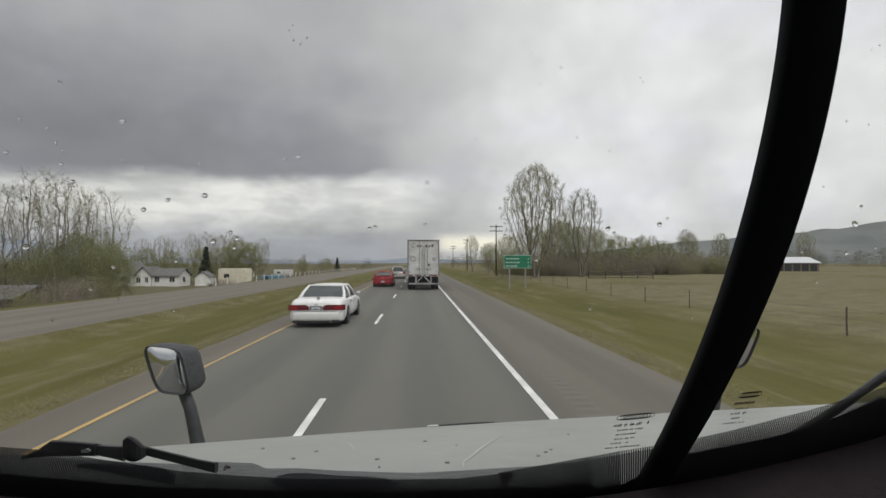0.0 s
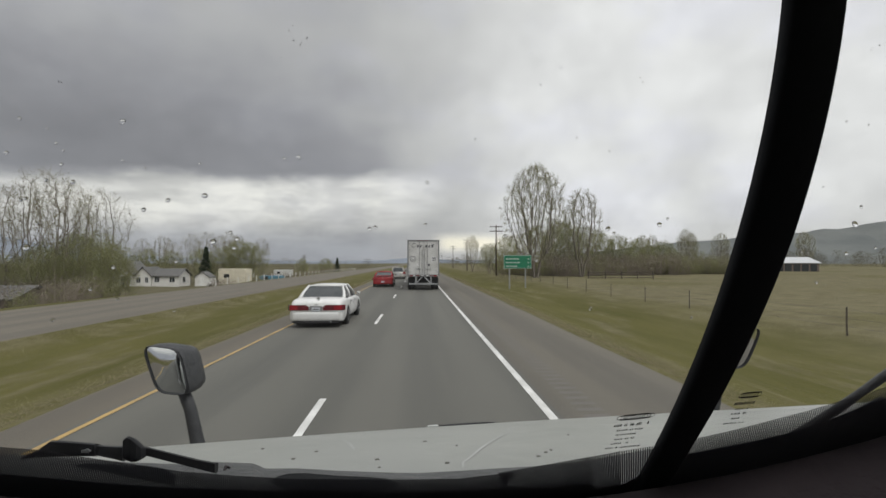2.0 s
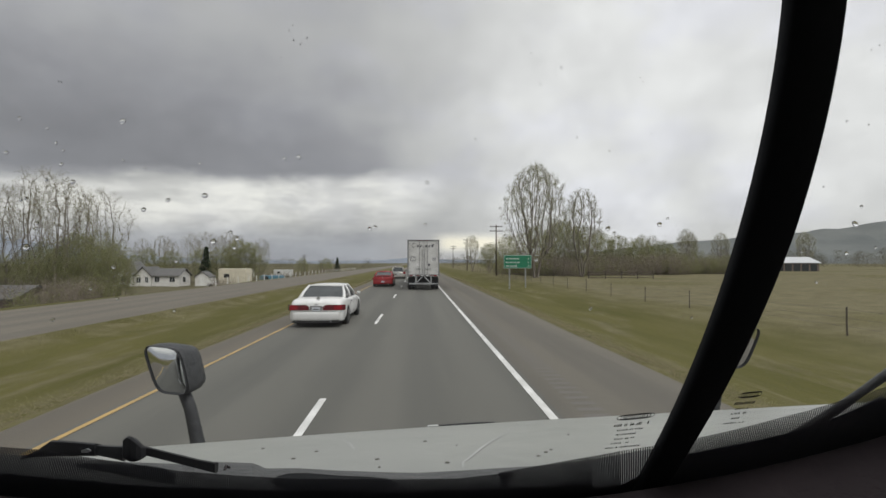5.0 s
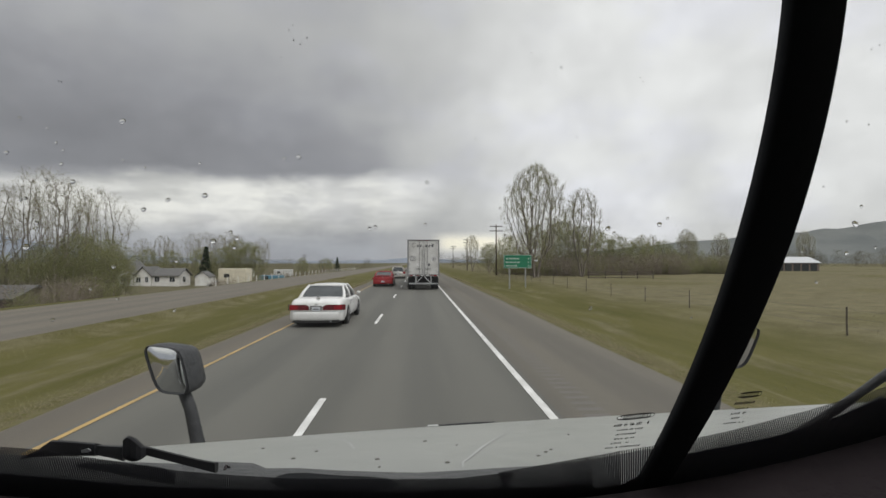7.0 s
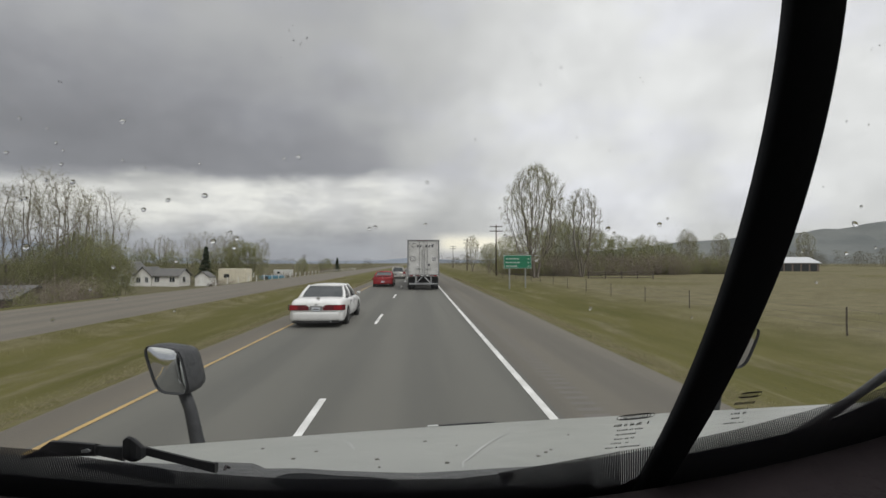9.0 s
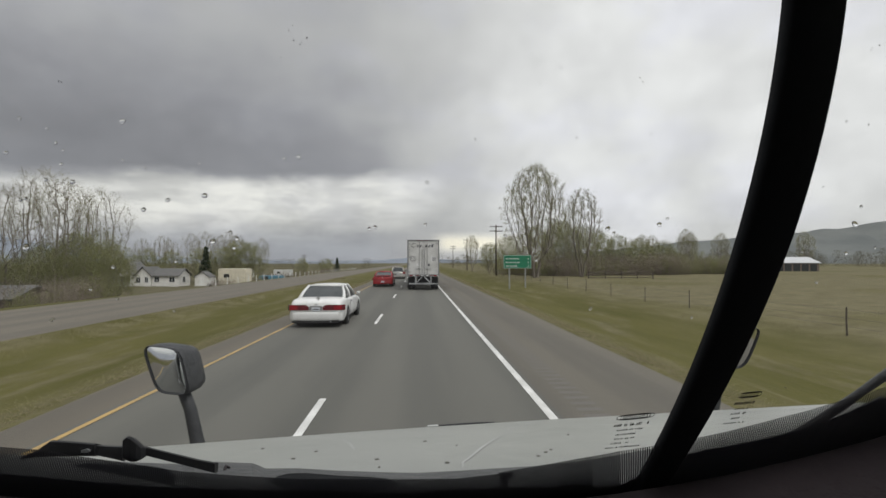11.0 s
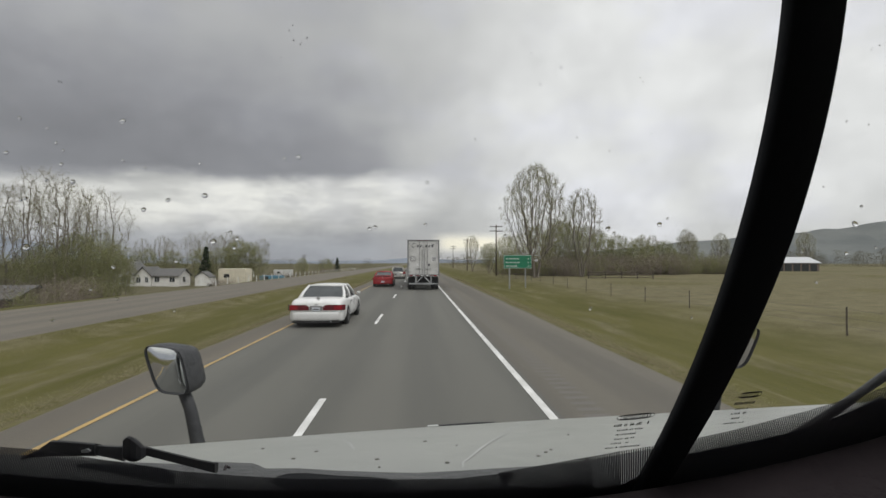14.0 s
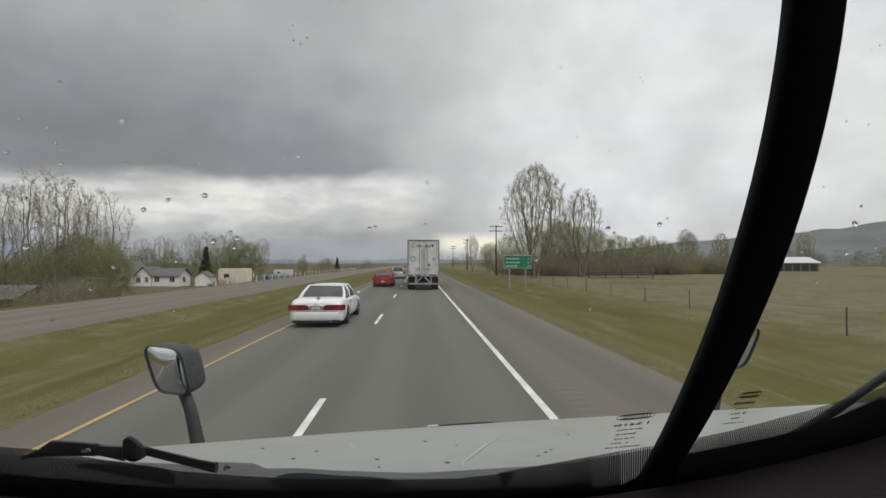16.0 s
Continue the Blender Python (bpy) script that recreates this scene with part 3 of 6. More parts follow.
    for sd in (-1, 1):
        wheel(cab, sd * 1.02, 1.35, -1.29, 0.51, 0.30, sd)
        for yy in (-3.4, -4.65):
            for xx in (0.78, 1.09):
                wheel(cab, sd * xx, yy, -1.29, 0.51, 0.28, sd)
        bm = bmesh.new()
        loft(bm, [[(sd * xx, 1.35 + math.cos(radians(a)) * rr, -1.29 + math.sin(radians(a)) * rr) for xx, rr in ((0.66, 0.60), (0.70, 0.66), (1.05, 0.68), (1.20, 0.66), (1.24, 0.60))] for a in range(-6, 196, 10)], close=False)
        part("fender", bm, HOOD_PAINT, cab, "white front fender", smooth=True)
        part("headlamp", boxed(sd * 0.92 - 0.20, sd * 0.92 + 0.20, 1.86, 1.98, -1.02, -0.78, 0.05), REFLECT_WHITE, cab, "clear headlamp")
        part("door_skin", boxed(sd * 1.12 - 0.018, sd * 1.12 + 0.018, -1.1, 0.40, -0.9, 0.16, 0.015), HOOD_PAINT, cab, "white outer door skin")
        part("sleeper_skin", boxed(sd * 1.12 - 0.018, sd * 1.12 + 0.018, -1.95, -1.105, -0.9, 1.04, 0.015), HOOD_PAINT, cab, "white sleeper side skin")
        part("step", boxed(sd * 1.0 - 0.2, sd * 1.0 + 0.2, -0.9, 0.2, -1.25, -1.19, 0.01), STEEL, cab)
        part("fuel_tank", tubed([(sd * 0.95, -2.3, -1.12), (sd * 0.95, -1.0, -1.12)], 0.29, 18), STEEL, cab, "cylindrical fuel tank", smooth=True)
        part("exhaust_stack", tubed([(sd * 1.0, -2.1, -0.8), (sd * 1.0, -2.1, 1.5)], 0.065, 12), STEEL, cab, smooth=True)
    part("roof_skin", boxed(-1.12, 1.12, -1.95, 0.12, 1.052, 1.10, 0.03), HOOD_PAINT, cab, "white roof skin")
    part("cowl_tray", boxed(-1.05, 1.05, 0.42, 0.60, -0.25, 0.10, 0.02), RUBBER, cab)
    # the trailer that the cab pulls
    own = thing("pulled_trailer", "white box trailer pulled by the cab", "trailer", at=CAB)
    part("body", boxed(-1.30, 1.30, -18.6, -2.75, -0.65, 2.25, 0.02), TRAILER_WHITE, own)
    for i in range(24):
        for sd in (-1, 1):
            part("side_rib", boxed(sd * 1.308 - 0.007, sd * 1.308 + 0.007, -18.2 + i * 0.64, -18.14 + i * 0.64, -0.6, 2.2), TRAILER_SIDE, own)
    for sd in (-1, 1):
        for yy in (-16.2, -17.45):
            wheel(own, sd * 1.09, yy, -1.29, 0.51, 0.28, sd)
        part("landing_leg", boxed(sd * 0.9 - 0.06, sd * 0.9 + 0.06, -6.6, -6.48, -1.5, -0.652), STEEL, own)


build_cab()


def hood_mirror(s):
    """A hood mirror on its stalk; s is the side of the cab."""
    base = thing("hood_mirror", "black hood mirror on a dark plastic stalk", "mirror", "hood mirrors")
    x, y, z = MID - 1.155, 1.70, 1.855
    if s > 0:
        y, z = 1.80, 1.89
        x = MID + 1.068
    # housing: a rounded shell open towards the driver
    outline = []
    for k in range(40):
        a = 2 * math.pi * k / 40
        ca, sa = math.cos(a), math.sin(a)
        outline.append((math.copysign(abs(ca) ** 0.46, ca), math.copysign(abs(sa) ** 0.48, sa)))
    turn = Matrix.Rotation(radians(-s * 4), 3, "Z") @ Matrix.Rotation(radians(9 if s > 0 else 0), 3, "X")
    corners = ((-0.093, 0.096), (0.040, 0.076), (0.082, -0.104), (-0.035, -0.089))

    def ring(dy, k, inner):
        pts = []
        for px, pz in outline:
            # a sheared four-cornered plate, its outer top corner the sharpest
            fx, fz = (1 - s * px) / 2, (1 + pz) / 2
            gx = (corners[3][0] * (1 - fx) + corners[2][0] * fx) * (1 - fz) + (corners[0][0] * (1 - fx) + corners[1][0] * fx) * fz
            gz = (corners[3][1] * (1 - fx) + corners[2][1] * fx) * (1 - fz) + (corners[0][1] * (1 - fx) + corners[1][1] * fx) * fz
            pts.append(Vector((x, y, z)) + turn @ Vector((gx * k * -s * 0.95 - s * inner * 0.7, dy, gz * k * 0.94)))
        return pts

    bm = bmesh.new()
    g = 1.0 if s < 0 else 0.965
    rings = [ring(dy, k * g, i) for dy, k, i in ((0.004, 1.012, 0.004), (0.04, 1.03, 0.020), (0.075, 0.98, 0.038), (0.102, 0.88, 0.048), (0.114, 0.6, 0.051), (0.117, 0.1, 0.051))]
    loft(bm, rings, caps=False)
    bm.faces.new([bm.verts.new(p) for p in rings[-1]])
    part("housing", bm, PLASTIC, base, "dark plastic mirror housing", smooth=True)
    bm = bmesh.new()
    loft(bm, [ring(dy, k if s < 0 else min(k, 0.988), 0.0) for dy, k in ((0.004, 0.975), (-0.005, 0.978), (-0.005, 1.0), (0.005, 1.018))], caps=False)
    part("bezel", bm, RUBBER, base, "black mirror rim")
    bm = bmesh.new()
    rings = [ring(0.002 - 0.0062 * (1 - (q / 0.955) ** 2), q, 0.0) for q in (0.979, 0.85, 0.7, 0.5, 0.3, 0.15, 0.02)]
    loft(bm, rings, caps=False)
    part("mirror_glass", bm, MIRROR, base, "convex mirror glass", smooth=True)
    bm = bmesh.new()
    tube(bm, [(x - s * 0.026, y + 0.05, z - 0.07), (x - s * 0.060, y + 0.05, z - 0.16), (x - s * 0.125, y + 0.03, z - 0.40), (x - s * 0.15, y + 0.0, z - 0.72)], [0.0215, 0.0215, 0.027, 0.031], 10)
    part("stalk", bm, PLASTIC, base, "scuffed grey plastic stalk", smooth=True)


for side in (-1, 1):
    hood_mirror(side)


# ---- the trailer ahead ----
def build_trailer():
    t = thing("box_trailer", "dirty white box trailer with closed rear doors", "trailer", at=pose(0.43, 36.8, 0.0))
    w, z0, z1 = 1.30, 1.12, 4.10
    part("body", boxed(-w, w, 0.10, 16.0, z0, z1, 0.02), TRAILER_SIDE, t, "ribbed aluminium trailer body")
    for n, b in (("frame_post", (-w, -w + 0.09, 0, 0.10, z0, z1)), ("frame_post", (w - 0.09, w, 0, 0.10, z0, z1)), ("frame_header", (-w + 0.092, w - 0.092, 0, 0.10, z1 - 0.12, z1)), ("frame_sill", (-w + 0.092, w - 0.092, 0, 0.10, z0, z0 + 0.16))):
        part(n, boxed(*b, 0.008), TRAILER_TRIM, t, "grey steel door frame")
    for s in (-1, 1):
        x0, x1 = sorted((s * 0.012, s * (w - 0.10)))
        door = part("door", boxed(x0, x1, 0.02, 0.09, z0 + 0.17, z1 - 0.13, 0.008), TRAILER_WHITE, t, "white rear door leaf")
        for k in (0.10, 0.32):
            part("lock_rod", tubed([(s * k, -0.005, z0 + 0.1), (s * k, -0.005, z1 - 0.15 if k > 0.2 else z1 - 0.9)], 0.018, 6), TRAILER_TRIM, door)
            for z in (1.45, 2.2, 3.3):
                part("rod_guide", boxed(s * k - 0.05, s * k + 0.05, -0.02, 0.02, z - 0.03, z + 0.03), STEEL, door)
            part("handle", boxed(min(s * k, s * (k + 0.3)), max(s * k, s * (k + 0.3)), -0.03, 0.0, 1.72, 1.76), STEEL, door)
        for z in (1.5, 2.1, 2.7, 3.3, 3.8):
            part("hinge", boxed(min(s * 1.05, s * 1.22), max(s * 1.05, s * 1.22), -0.012, 0.02, z - 0.035, z + 0.035), STEEL, door)
        part("placard", boxed(s * 0.86 - 0.2, s * 0.86 + 0.2, 0.008, 0.02, 2.35, 2.75), TRAILER_TRIM if s < 0 else REFLECT_WHITE, door, "grey placard sheet")
        for r in range(4):
            part("placard_bar", boxed(s * 0.86 - 0.16, s * 0.86 + 0.16, 0.002, 0.008, 2.40 + r * 0.085, 2.44 + r * 0.085), REFLECT_WHITE if s < 0 else LOGO_GREY, door)
        part("sticker", boxed(s * 0.45 - 0.08, s * 0.45 + 0.08, 0.01, 0.02, 1.95, 2.15), LOGO_GREY if s > 0 else REFLECT_WHITE, door)
        for q in range(3):
            part("reflector", boxed(s * (0.2 + 0.36 * q), s * (0.2 + 0.36 * q) + 0.24, -0.004, 0.0, z0 + 0.05, z0 + 0.10), REFLECT_RED if q % 2 else REFLECT_WHITE, t)
            part("marker_lamp", boxed(s * 0.18 * q - 0.04, s * 0.18 * q + 0.04, -0.02, 0.0, z1 - 0.08, z1 - 0.04, 0.005), LAMP_RED, t)
        # underrun guard, mud flaps, wheels
        part("guard_post", boxed(s * 0.62 - 0.05, s * 0.62 + 0.05, 0.03, 0.13, 0.52, z0, 0.01), STEEL, t, "galvanised guard upright")
        bm = bmesh.new()
        tube(bm, [(s * 0.08, 0.09, z0 - 0.02), (s * 0.56, 0.09, 0.60)], 0.045, 6)
        part("guard_brace", bm, STEEL, t, "diagonal guard brace")
        part("mud_flap", boxed(s * 0.92 - 0.30, s * 0.92 + 0.30, 0.95, 0.97, 0.25, 1.0), RUBBER, t, "black mud flap")
        part("tail_lamp", boxed(s * 0.98 - 0.12, s * 0.98 + 0.12, -0.015, 0.05, 1.14, 1.22, 0.01), LAMP_RED, t)
        for y in (1.5, 2.75):
            for x in (0.82, 1.13):
                wheel(t, s * x, y, 0.51, 0.51, 0.27, s)
    part("guard_bar", boxed(-1.18, 1.18, 0.0, 0.11, 0.47, 0.58, 0.012), STEEL, t, "galvanised underrun bar")
    part("axle_frame", boxed(-0.5, 0.5, 0.6, 4.0, 0.6, 1.1, 0.02), RUBBER, t)
    # lettering on the doors stands as plain slanted shapes
    x = -0.98
    for wd, h, k in ((0.36, 0.34, 0), (0.16, 0.2, 1), (0.16, 0.2, 1), (0.14, 0.05, 1), (0.2, 0.2, 1), (0.16, 0.2, 1), (0.2, 0.26, 1)):
        bm = bmesh.new()
        z = 3.48
        if k == 0:
            tube(bm, [(x + 0.36, 0.012, z + 0.30), (x + 0.22, 0.012, z + 0.36), (x + 0.06, 0.012, z + 0.24), (x + 0.02, 0.012, z + 0.08), (x + 0.14, 0.012, z), (x + 0.30, 0.012, z + 0.06)], 0.022, 5)
        else:
            sl = 0.06
            loft(bm, [[(x, q, z), (x + wd * 0.8, q, z), (x + wd * 0.8 + sl, q, z + h), (x + sl, q, z + h)] for q in (0.004, 0.016)])
        part("emblem_shape", bm, LOGO_GREY, t, "dark grey emblem stroke")
        x += wd + 0.07
    # tractor in front of it
    tractor = thing("road_tractor", "white tractor unit pulling the box trailer", "truck", at=pose(0.43, 53.2, 0.0))
    part("cabin", boxed(-1.2, 1.2, 0.6, 3.2, 1.0, 3.6, 0.12), TRAILER_WHITE, tractor)
    part("nose", boxed(-1.0, 1.0, 3.21, 5.0, 0.8, 2.0, 0.15), TRAILER_WHITE, tractor)
    for s in (-1, 1):
        for y in (-1.5, -0.3, 4.2):
            wheel(tractor, s * 1.05, y, 0.51, 0.51, 0.28, s)


build_trailer()


# ---- vehicles on the road ----
def car(name, label, at, paint, length, width, top, cabin, belt, wheels, lamps, spoiler=False, tall=False, group="cars on the road"):
    """A car that faces ahead. top: bonnet and boot height by length; cabin: (rear foot, roof rear, roof front, front foot, roof height)."""
    c = thing(name, label, "car", group, at=at)
    h = width / 2
    bm = bmesh.new()
    rings = []
    ys = [0.0, 0.04, 0.12, 0.3, 0.6, 0.9, 1.2, 1.6, 2.0, 2.5, 3.0, 3.5, 4.0, 4.3, 4.6, 4.8, 4.95, 5.0]
    for y in ys:
        q = y / 5.0
        w = h * (0.90 + 0.10 * min(1.0, min(q, 1 - q) / 0.10) ** 0.6)
        zt = interp(top, q)
        zb = 0.20 + 0.10 * (1 - min(1.0, min(q, 1 - q) / 0.06))
        prof = [(-0.90, zb), (-0.97, zb + 0.08), (-1.0, zb + 0.22), (-1.0, zb + (zt - zb) * 0.62), (-0.975, zt - 0.10), (-0.93, zt - 0.035), (-0.80, zt), (-0.3, zt + 0.015)]
        prof += [(-x, z) for x, z in reversed(prof)]
        rings.append([(x * w, q * length, z) for x, z in prof])
    loft(bm, rings)
    body = part("body", bm, paint, c, smooth=True)
    f0, r0, r1, f1, roof = cabin
    f0, r0, r1, f1 = [v * length for v in (f0, r0, r1, f1)]
    zb = belt - 0.03
    bm = bmesh.new()
    loft(bm, [[(-h * 0.87, f0, zb), (h * 0.87, f0, zb), (h * 0.87, f1, zb), (-h * 0.87, f1, zb)],
              [(-h * 0.80, f0 + (r0 - f0) * 0.55, zb + (roof - zb) * 0.55), (h * 0.80, f0 + (r0 - f0) * 0.55, zb + (roof - zb) * 0.55), (h * 0.80, f1 + (r1 - f1) * 0.55, zb + (roof - zb) * 0.55), (-h * 0.80, f1 + (r1 - f1) * 0.55, zb + (roof - zb) * 0.55)],
              [(-h * 0.66, r0, roof - 0.03), (h * 0.66, r0, roof - 0.03), (h * 0.66, r1, roof - 0.03), (-h * 0.66, r1, roof - 0.03)]])
    part("window_glass", bm, CAR_GLASS, c, "dark tinted car windows")
    bm = bmesh.new()
    m = (r0 + r1) / 2
    loft(bm, [[(x * h * k, y, z) for x, z in ((-0.70, roof - 0.06), (-0.66, roof - 0.015), (-0.4, roof + 0.012), (0, roof + 0.02), (0.4, roof + 0.012), (0.66, roof - 0.015), (0.70, roof - 0.06))]
              for y, k, in ((r0 - 0.06, 0.97), (r0 + 0.1, 1.0), (m, 1.01), (r1 - 0.1, 1.0), (r1 + 0.05, 0.97))], close=True)
    part("roof", bm, paint, c, smooth=True)
    for s in (-1, 1):
        for foot_y, head_y, r in ((f0 - 0.04, r0 - 0.02, 0.05 if not tall else 0.07), (f1, r1, 0.035), ((f0 + f1) / 2, m + 0.05, 0.035)):
            mid_y = (foot_y + head_y) / 2
            part("pillar", tubed([(s * h * 0.88, foot_y, zb), (s * h * 0.81, mid_y, (zb + roof) / 2), (s * h * 0.675, head_y, roof - 0.03)], [r * 1.5, r * 1.1, r], 8), paint, c, smooth=True)
        for wy in wheels:
            # a black disc puts the wheel well's shade on the body side
            bm = bmesh.new()
            loft(bm, [[(s * (h - 0.10 + d), wy * length + math.cos(k * math.pi / 12) * 0.385, 0.325 + math.sin(k * math.pi / 12) * 0.385) for k in range(24)] for d in (0.0, 0.104)])
            part("arch_shade", bm, TYRE, c)
            wheel(c, s * (h - 0.085), wy * length, 0.325, 0.325, 0.21, s)
        x0, x1, z0, z1 = lamps
        bm = bmesh.new()
        loft(bm, [[(s * x0 * h, -0.012, z0), (s * x1 * h, -0.004, z0), (s * x1 * h, -0.004, z1), (s * (x0 + 0.12) * h, -0.012, z1), (s * x0 * h, -0.012, z0 + (z1 - z0) * 0.65)],
                  [(s * x0 * h, 0.06, z0), (s * (x1 + 0.10) * h, 0.16, z0), (s * (x1 + 0.10) * h, 0.16, z1), (s * (x0 + 0.12) * h, 0.06, z1), (s * x0 * h, 0.06, z0 + (z1 - z0) * 0.65)]])
        lamp = part("tail_lamp", bm, LAMP_DARK if paint is CAR_WHITE else LAMP_RED, c, "red tail lamp")
        if paint is CAR_WHITE:
            bm = bmesh.new()
            loft(bm, [[(s * k * h, y, z) for k, z in ((0.66, z0 + 0.02), (0.955, z0 + 0.02), (0.955, z1 - 0.01), (0.80, z1 + 0.005), (0.70, z1 - 0.035), (0.66, z1 - 0.05))] for y in (-0.024, -0.006)])
            part("lens", bm, LAMP_RED, lamp, "bright red lens")
        bm = boxed(s * (h + 0.09) - 0.09, s * (h + 0.09) + 0.09, f1 - 0.32, f1 - 0.24, belt + 0.02, belt + 0.15, 0.03)
        part("door_mirror", bm, RUBBER if paint is not CAR_WHITE else paint, c, smooth=True)
        for dy in (0.40, 0.58) if not tall and not spoiler else (0.45,):
            part("door_handle", boxed(s * (h + 0.004) - 0.012, s * (h + 0.004) + 0.012, dy * length - 0.09, dy * length + 0.09, belt - 0.15, belt - 0.12, 0.005), RUBBER, c)
        for dy in (0.345, 0.52, 0.665):
            part("door_seam", boxed(s * h - 0.004, s * h + 0.004, dy * length - 0.005, dy * length + 0.005, 0.34, belt - 0.08), TYRE, c)
        part("side_trim", boxed(s * h - 0.006, s * h + 0.009, 0.27 * length, 0.70 * length, 0.50, 0.54, 0.004), paint, c)
    bm = bmesh.new()
    loft(bm, [[(x * h, y + back * (abs(y) < 0.2), zz) for x, y in ((-1.003, 0.34), (-0.985, 0.14), (-0.93, 0.03), (-0.80, -0.015), (-0.4, -0.035), (0.0, -0.04), (0.4, -0.035), (0.80, -0.015), (0.93, 0.03), (0.985, 0.14), (1.003, 0.34), (0.8, 0.36), (-0.8, 0.36))]
              for zz, back in ((0.24, 0.05), (0.28, 0.015), (0.36, 0.0), (0.48, -0.005), (0.545, 0.005), (0.57, 0.03))])
    part("bumper", bm, paint, c, smooth=True)
    part("under_tray", boxed(-h * 0.85, h * 0.85, 0.0, length * 0.97, 0.17, 0.27), TYRE, c)
    part("number_plate", boxed(-0.155, 0.155, -0.075 if spoiler else -0.02, -0.05 if spoiler else 0.05, 0.60 if not spoiler else 0.40, 0.74 if not spoiler else 0.54, 0.004), PLATE, c, "pale number plate")
    part("plate_bar", boxed(-0.11, 0.11, -0.080 if spoiler else -0.025, -0.076 if spoiler else -0.0205, 0.65 if not spoiler else 0.45, 0.69 if not spoiler else 0.49), LOGO_GREY, c)
    part("exhaust", tubed([(h * 0.55, -0.03, 0.22), (h * 0.55, 0.35, 0.22)], 0.03, 8), STEEL, c)
    part("lid_seam", boxed(-h * 0.78, h * 0.78, -0.006, 0.02, 0.585, 0.593), TYRE, c)
    part("badge", boxed(-0.05, 0.05, -0.015, 0.02, lamps[3] - 0.02, lamps[3] + 0.05, 0.01), RIM, c)
    if paint is CAR_WHITE:
        part("plate_panel", boxed(-0.23, 0.23, -0.014, 0.04, 0.62, 0.79, 0.01), TRAILER_TRIM, c, "grey panel round the number plate")
    if spoiler:
        part("spoiler", boxed(-h * 0.85, h * 0.85, -0.02, 0.20, top[2][1] + 0.03, top[2][1] + 0.07, 0.015), paint, c)
    if tall:
        for s in (-1, 1):
            part("roof_rail", tubed([(s * h * 0.55, r0 + 0.1, roof + 0.05), (s * h * 0.55, r1 - 0.1, roof + 0.05)], 0.02, 6), RUBBER, c)
    return c


SEDAN_TOP = [(0.0, 0.86), (0.02, 0.98), (0.05, 1.02), (0.22, 1.04), (0.30, 0.97), (0.68, 0.95), (0.76, 0.93), (0.96, 0.78), (1.0, 0.62)]
COUPE_TOP = [(0.0, 0.84), (0.015, 0.96), (0.05, 1.0), (0.18, 0.99), (0.28, 0.93), (0.64, 0.92), (0.72, 0.90), (0.96, 0.72), (1.0, 0.58)]
WAGON_TOP = [(0.0, 0.92), (0.015, 0.98), (0.05, 1.0), (0.25, 1.0), (0.30, 1.0), (0.68, 1.0), (0.75, 1.0), (0.96, 0.84), (1.0, 0.66)]
car("white_sedan", "white four-door sedan with red tail lamps", pose(-3.50, 15.8, 0.008) @ Matrix.Diagonal((0.94, 0.94, 0.94, 1)), CAR_WHITE, 5.38, 1.96, SEDAN_TOP, (0.19, 0.335, 0.56, 0.72, 1.48), 0.96, (0.235, 0.80), (0.25, 0.965, 0.63, 0.83))
car("red_coupe", "red two-door coupe with a low boot spoiler", pose(-3.25, 42.0, 0.008), CAR_RED, 5.0, 1.85, COUPE_TOP, (0.14, 0.36, 0.54, 0.70, 1.40), 0.94, (0.21, 0.80), (0.60, 0.97, 0.66, 0.82), spoiler=True)
car("silver_wagon", "silver estate car far ahead in the passing lane", pose(-2.75, 62.0, 0.008), CAR_SILVER, 4.6, 1.82, WAGON_TOP, (0.02, 0.09, 0.56, 0.72, 1.62), 1.0, (0.2, 0.79), (0.74, 0.98, 0.72, 1.0), tall=True)


# ---- road sign, fences, poles ----
def guide_sign():
    s = thing("guide_sign", "green road guide sign on two posts", "road sign", at=pose(9.85, 44.4, -0.36))
    board = part("board", boxed(-1.40, 1.40, 0.0, 0.04, 2.02, 3.36, 0.015), SIGN_GREEN, s, "green reflective board")
    for x0, x1, z0, z1 in ((-1.36, 1.36, 3.30, 3.325), (-1.36, 1.36, 2.05, 2.075), (-1.36, -1.335, 2.076, 3.299), (1.335, 1.36, 2.076, 3.299)):
        part("border", boxed(x0, x1, -0.006, -0.001, z0, z1), REFLECT_WHITE, board)
    for z, w in ((2.98, 1.25), (2.62, 1.38), (2.26, 1.05)):
        x = -1.18
        random.seed(int(z * 100))
        while x < -1.18 + w:
            k = random.uniform(0.22, 0.42)
            part("word_bar", boxed(x, x + k, -0.006, -0.001, z - 0.06, z + 0.06), SIGN_TEXT, board)
            x += k + 0.07
        part("figure_bar", boxed(1.02, 1.16, -0.006, -0.001, z - 0.06, z + 0.06), SIGN_TEXT, board)
    for x in (-0.8, 0.8):
        part("post", boxed(x - 0.05, x + 0.05, 0.045, 0.145, -0.35, 3.2, 0.006), STEEL, s)
        for z in (2.3, 3.0):
            part("bracket", boxed(x - 0.09, x + 0.09, 0.03, 0.06, z - 0.03, z + 0.03), STEEL, s)


guide_sign()


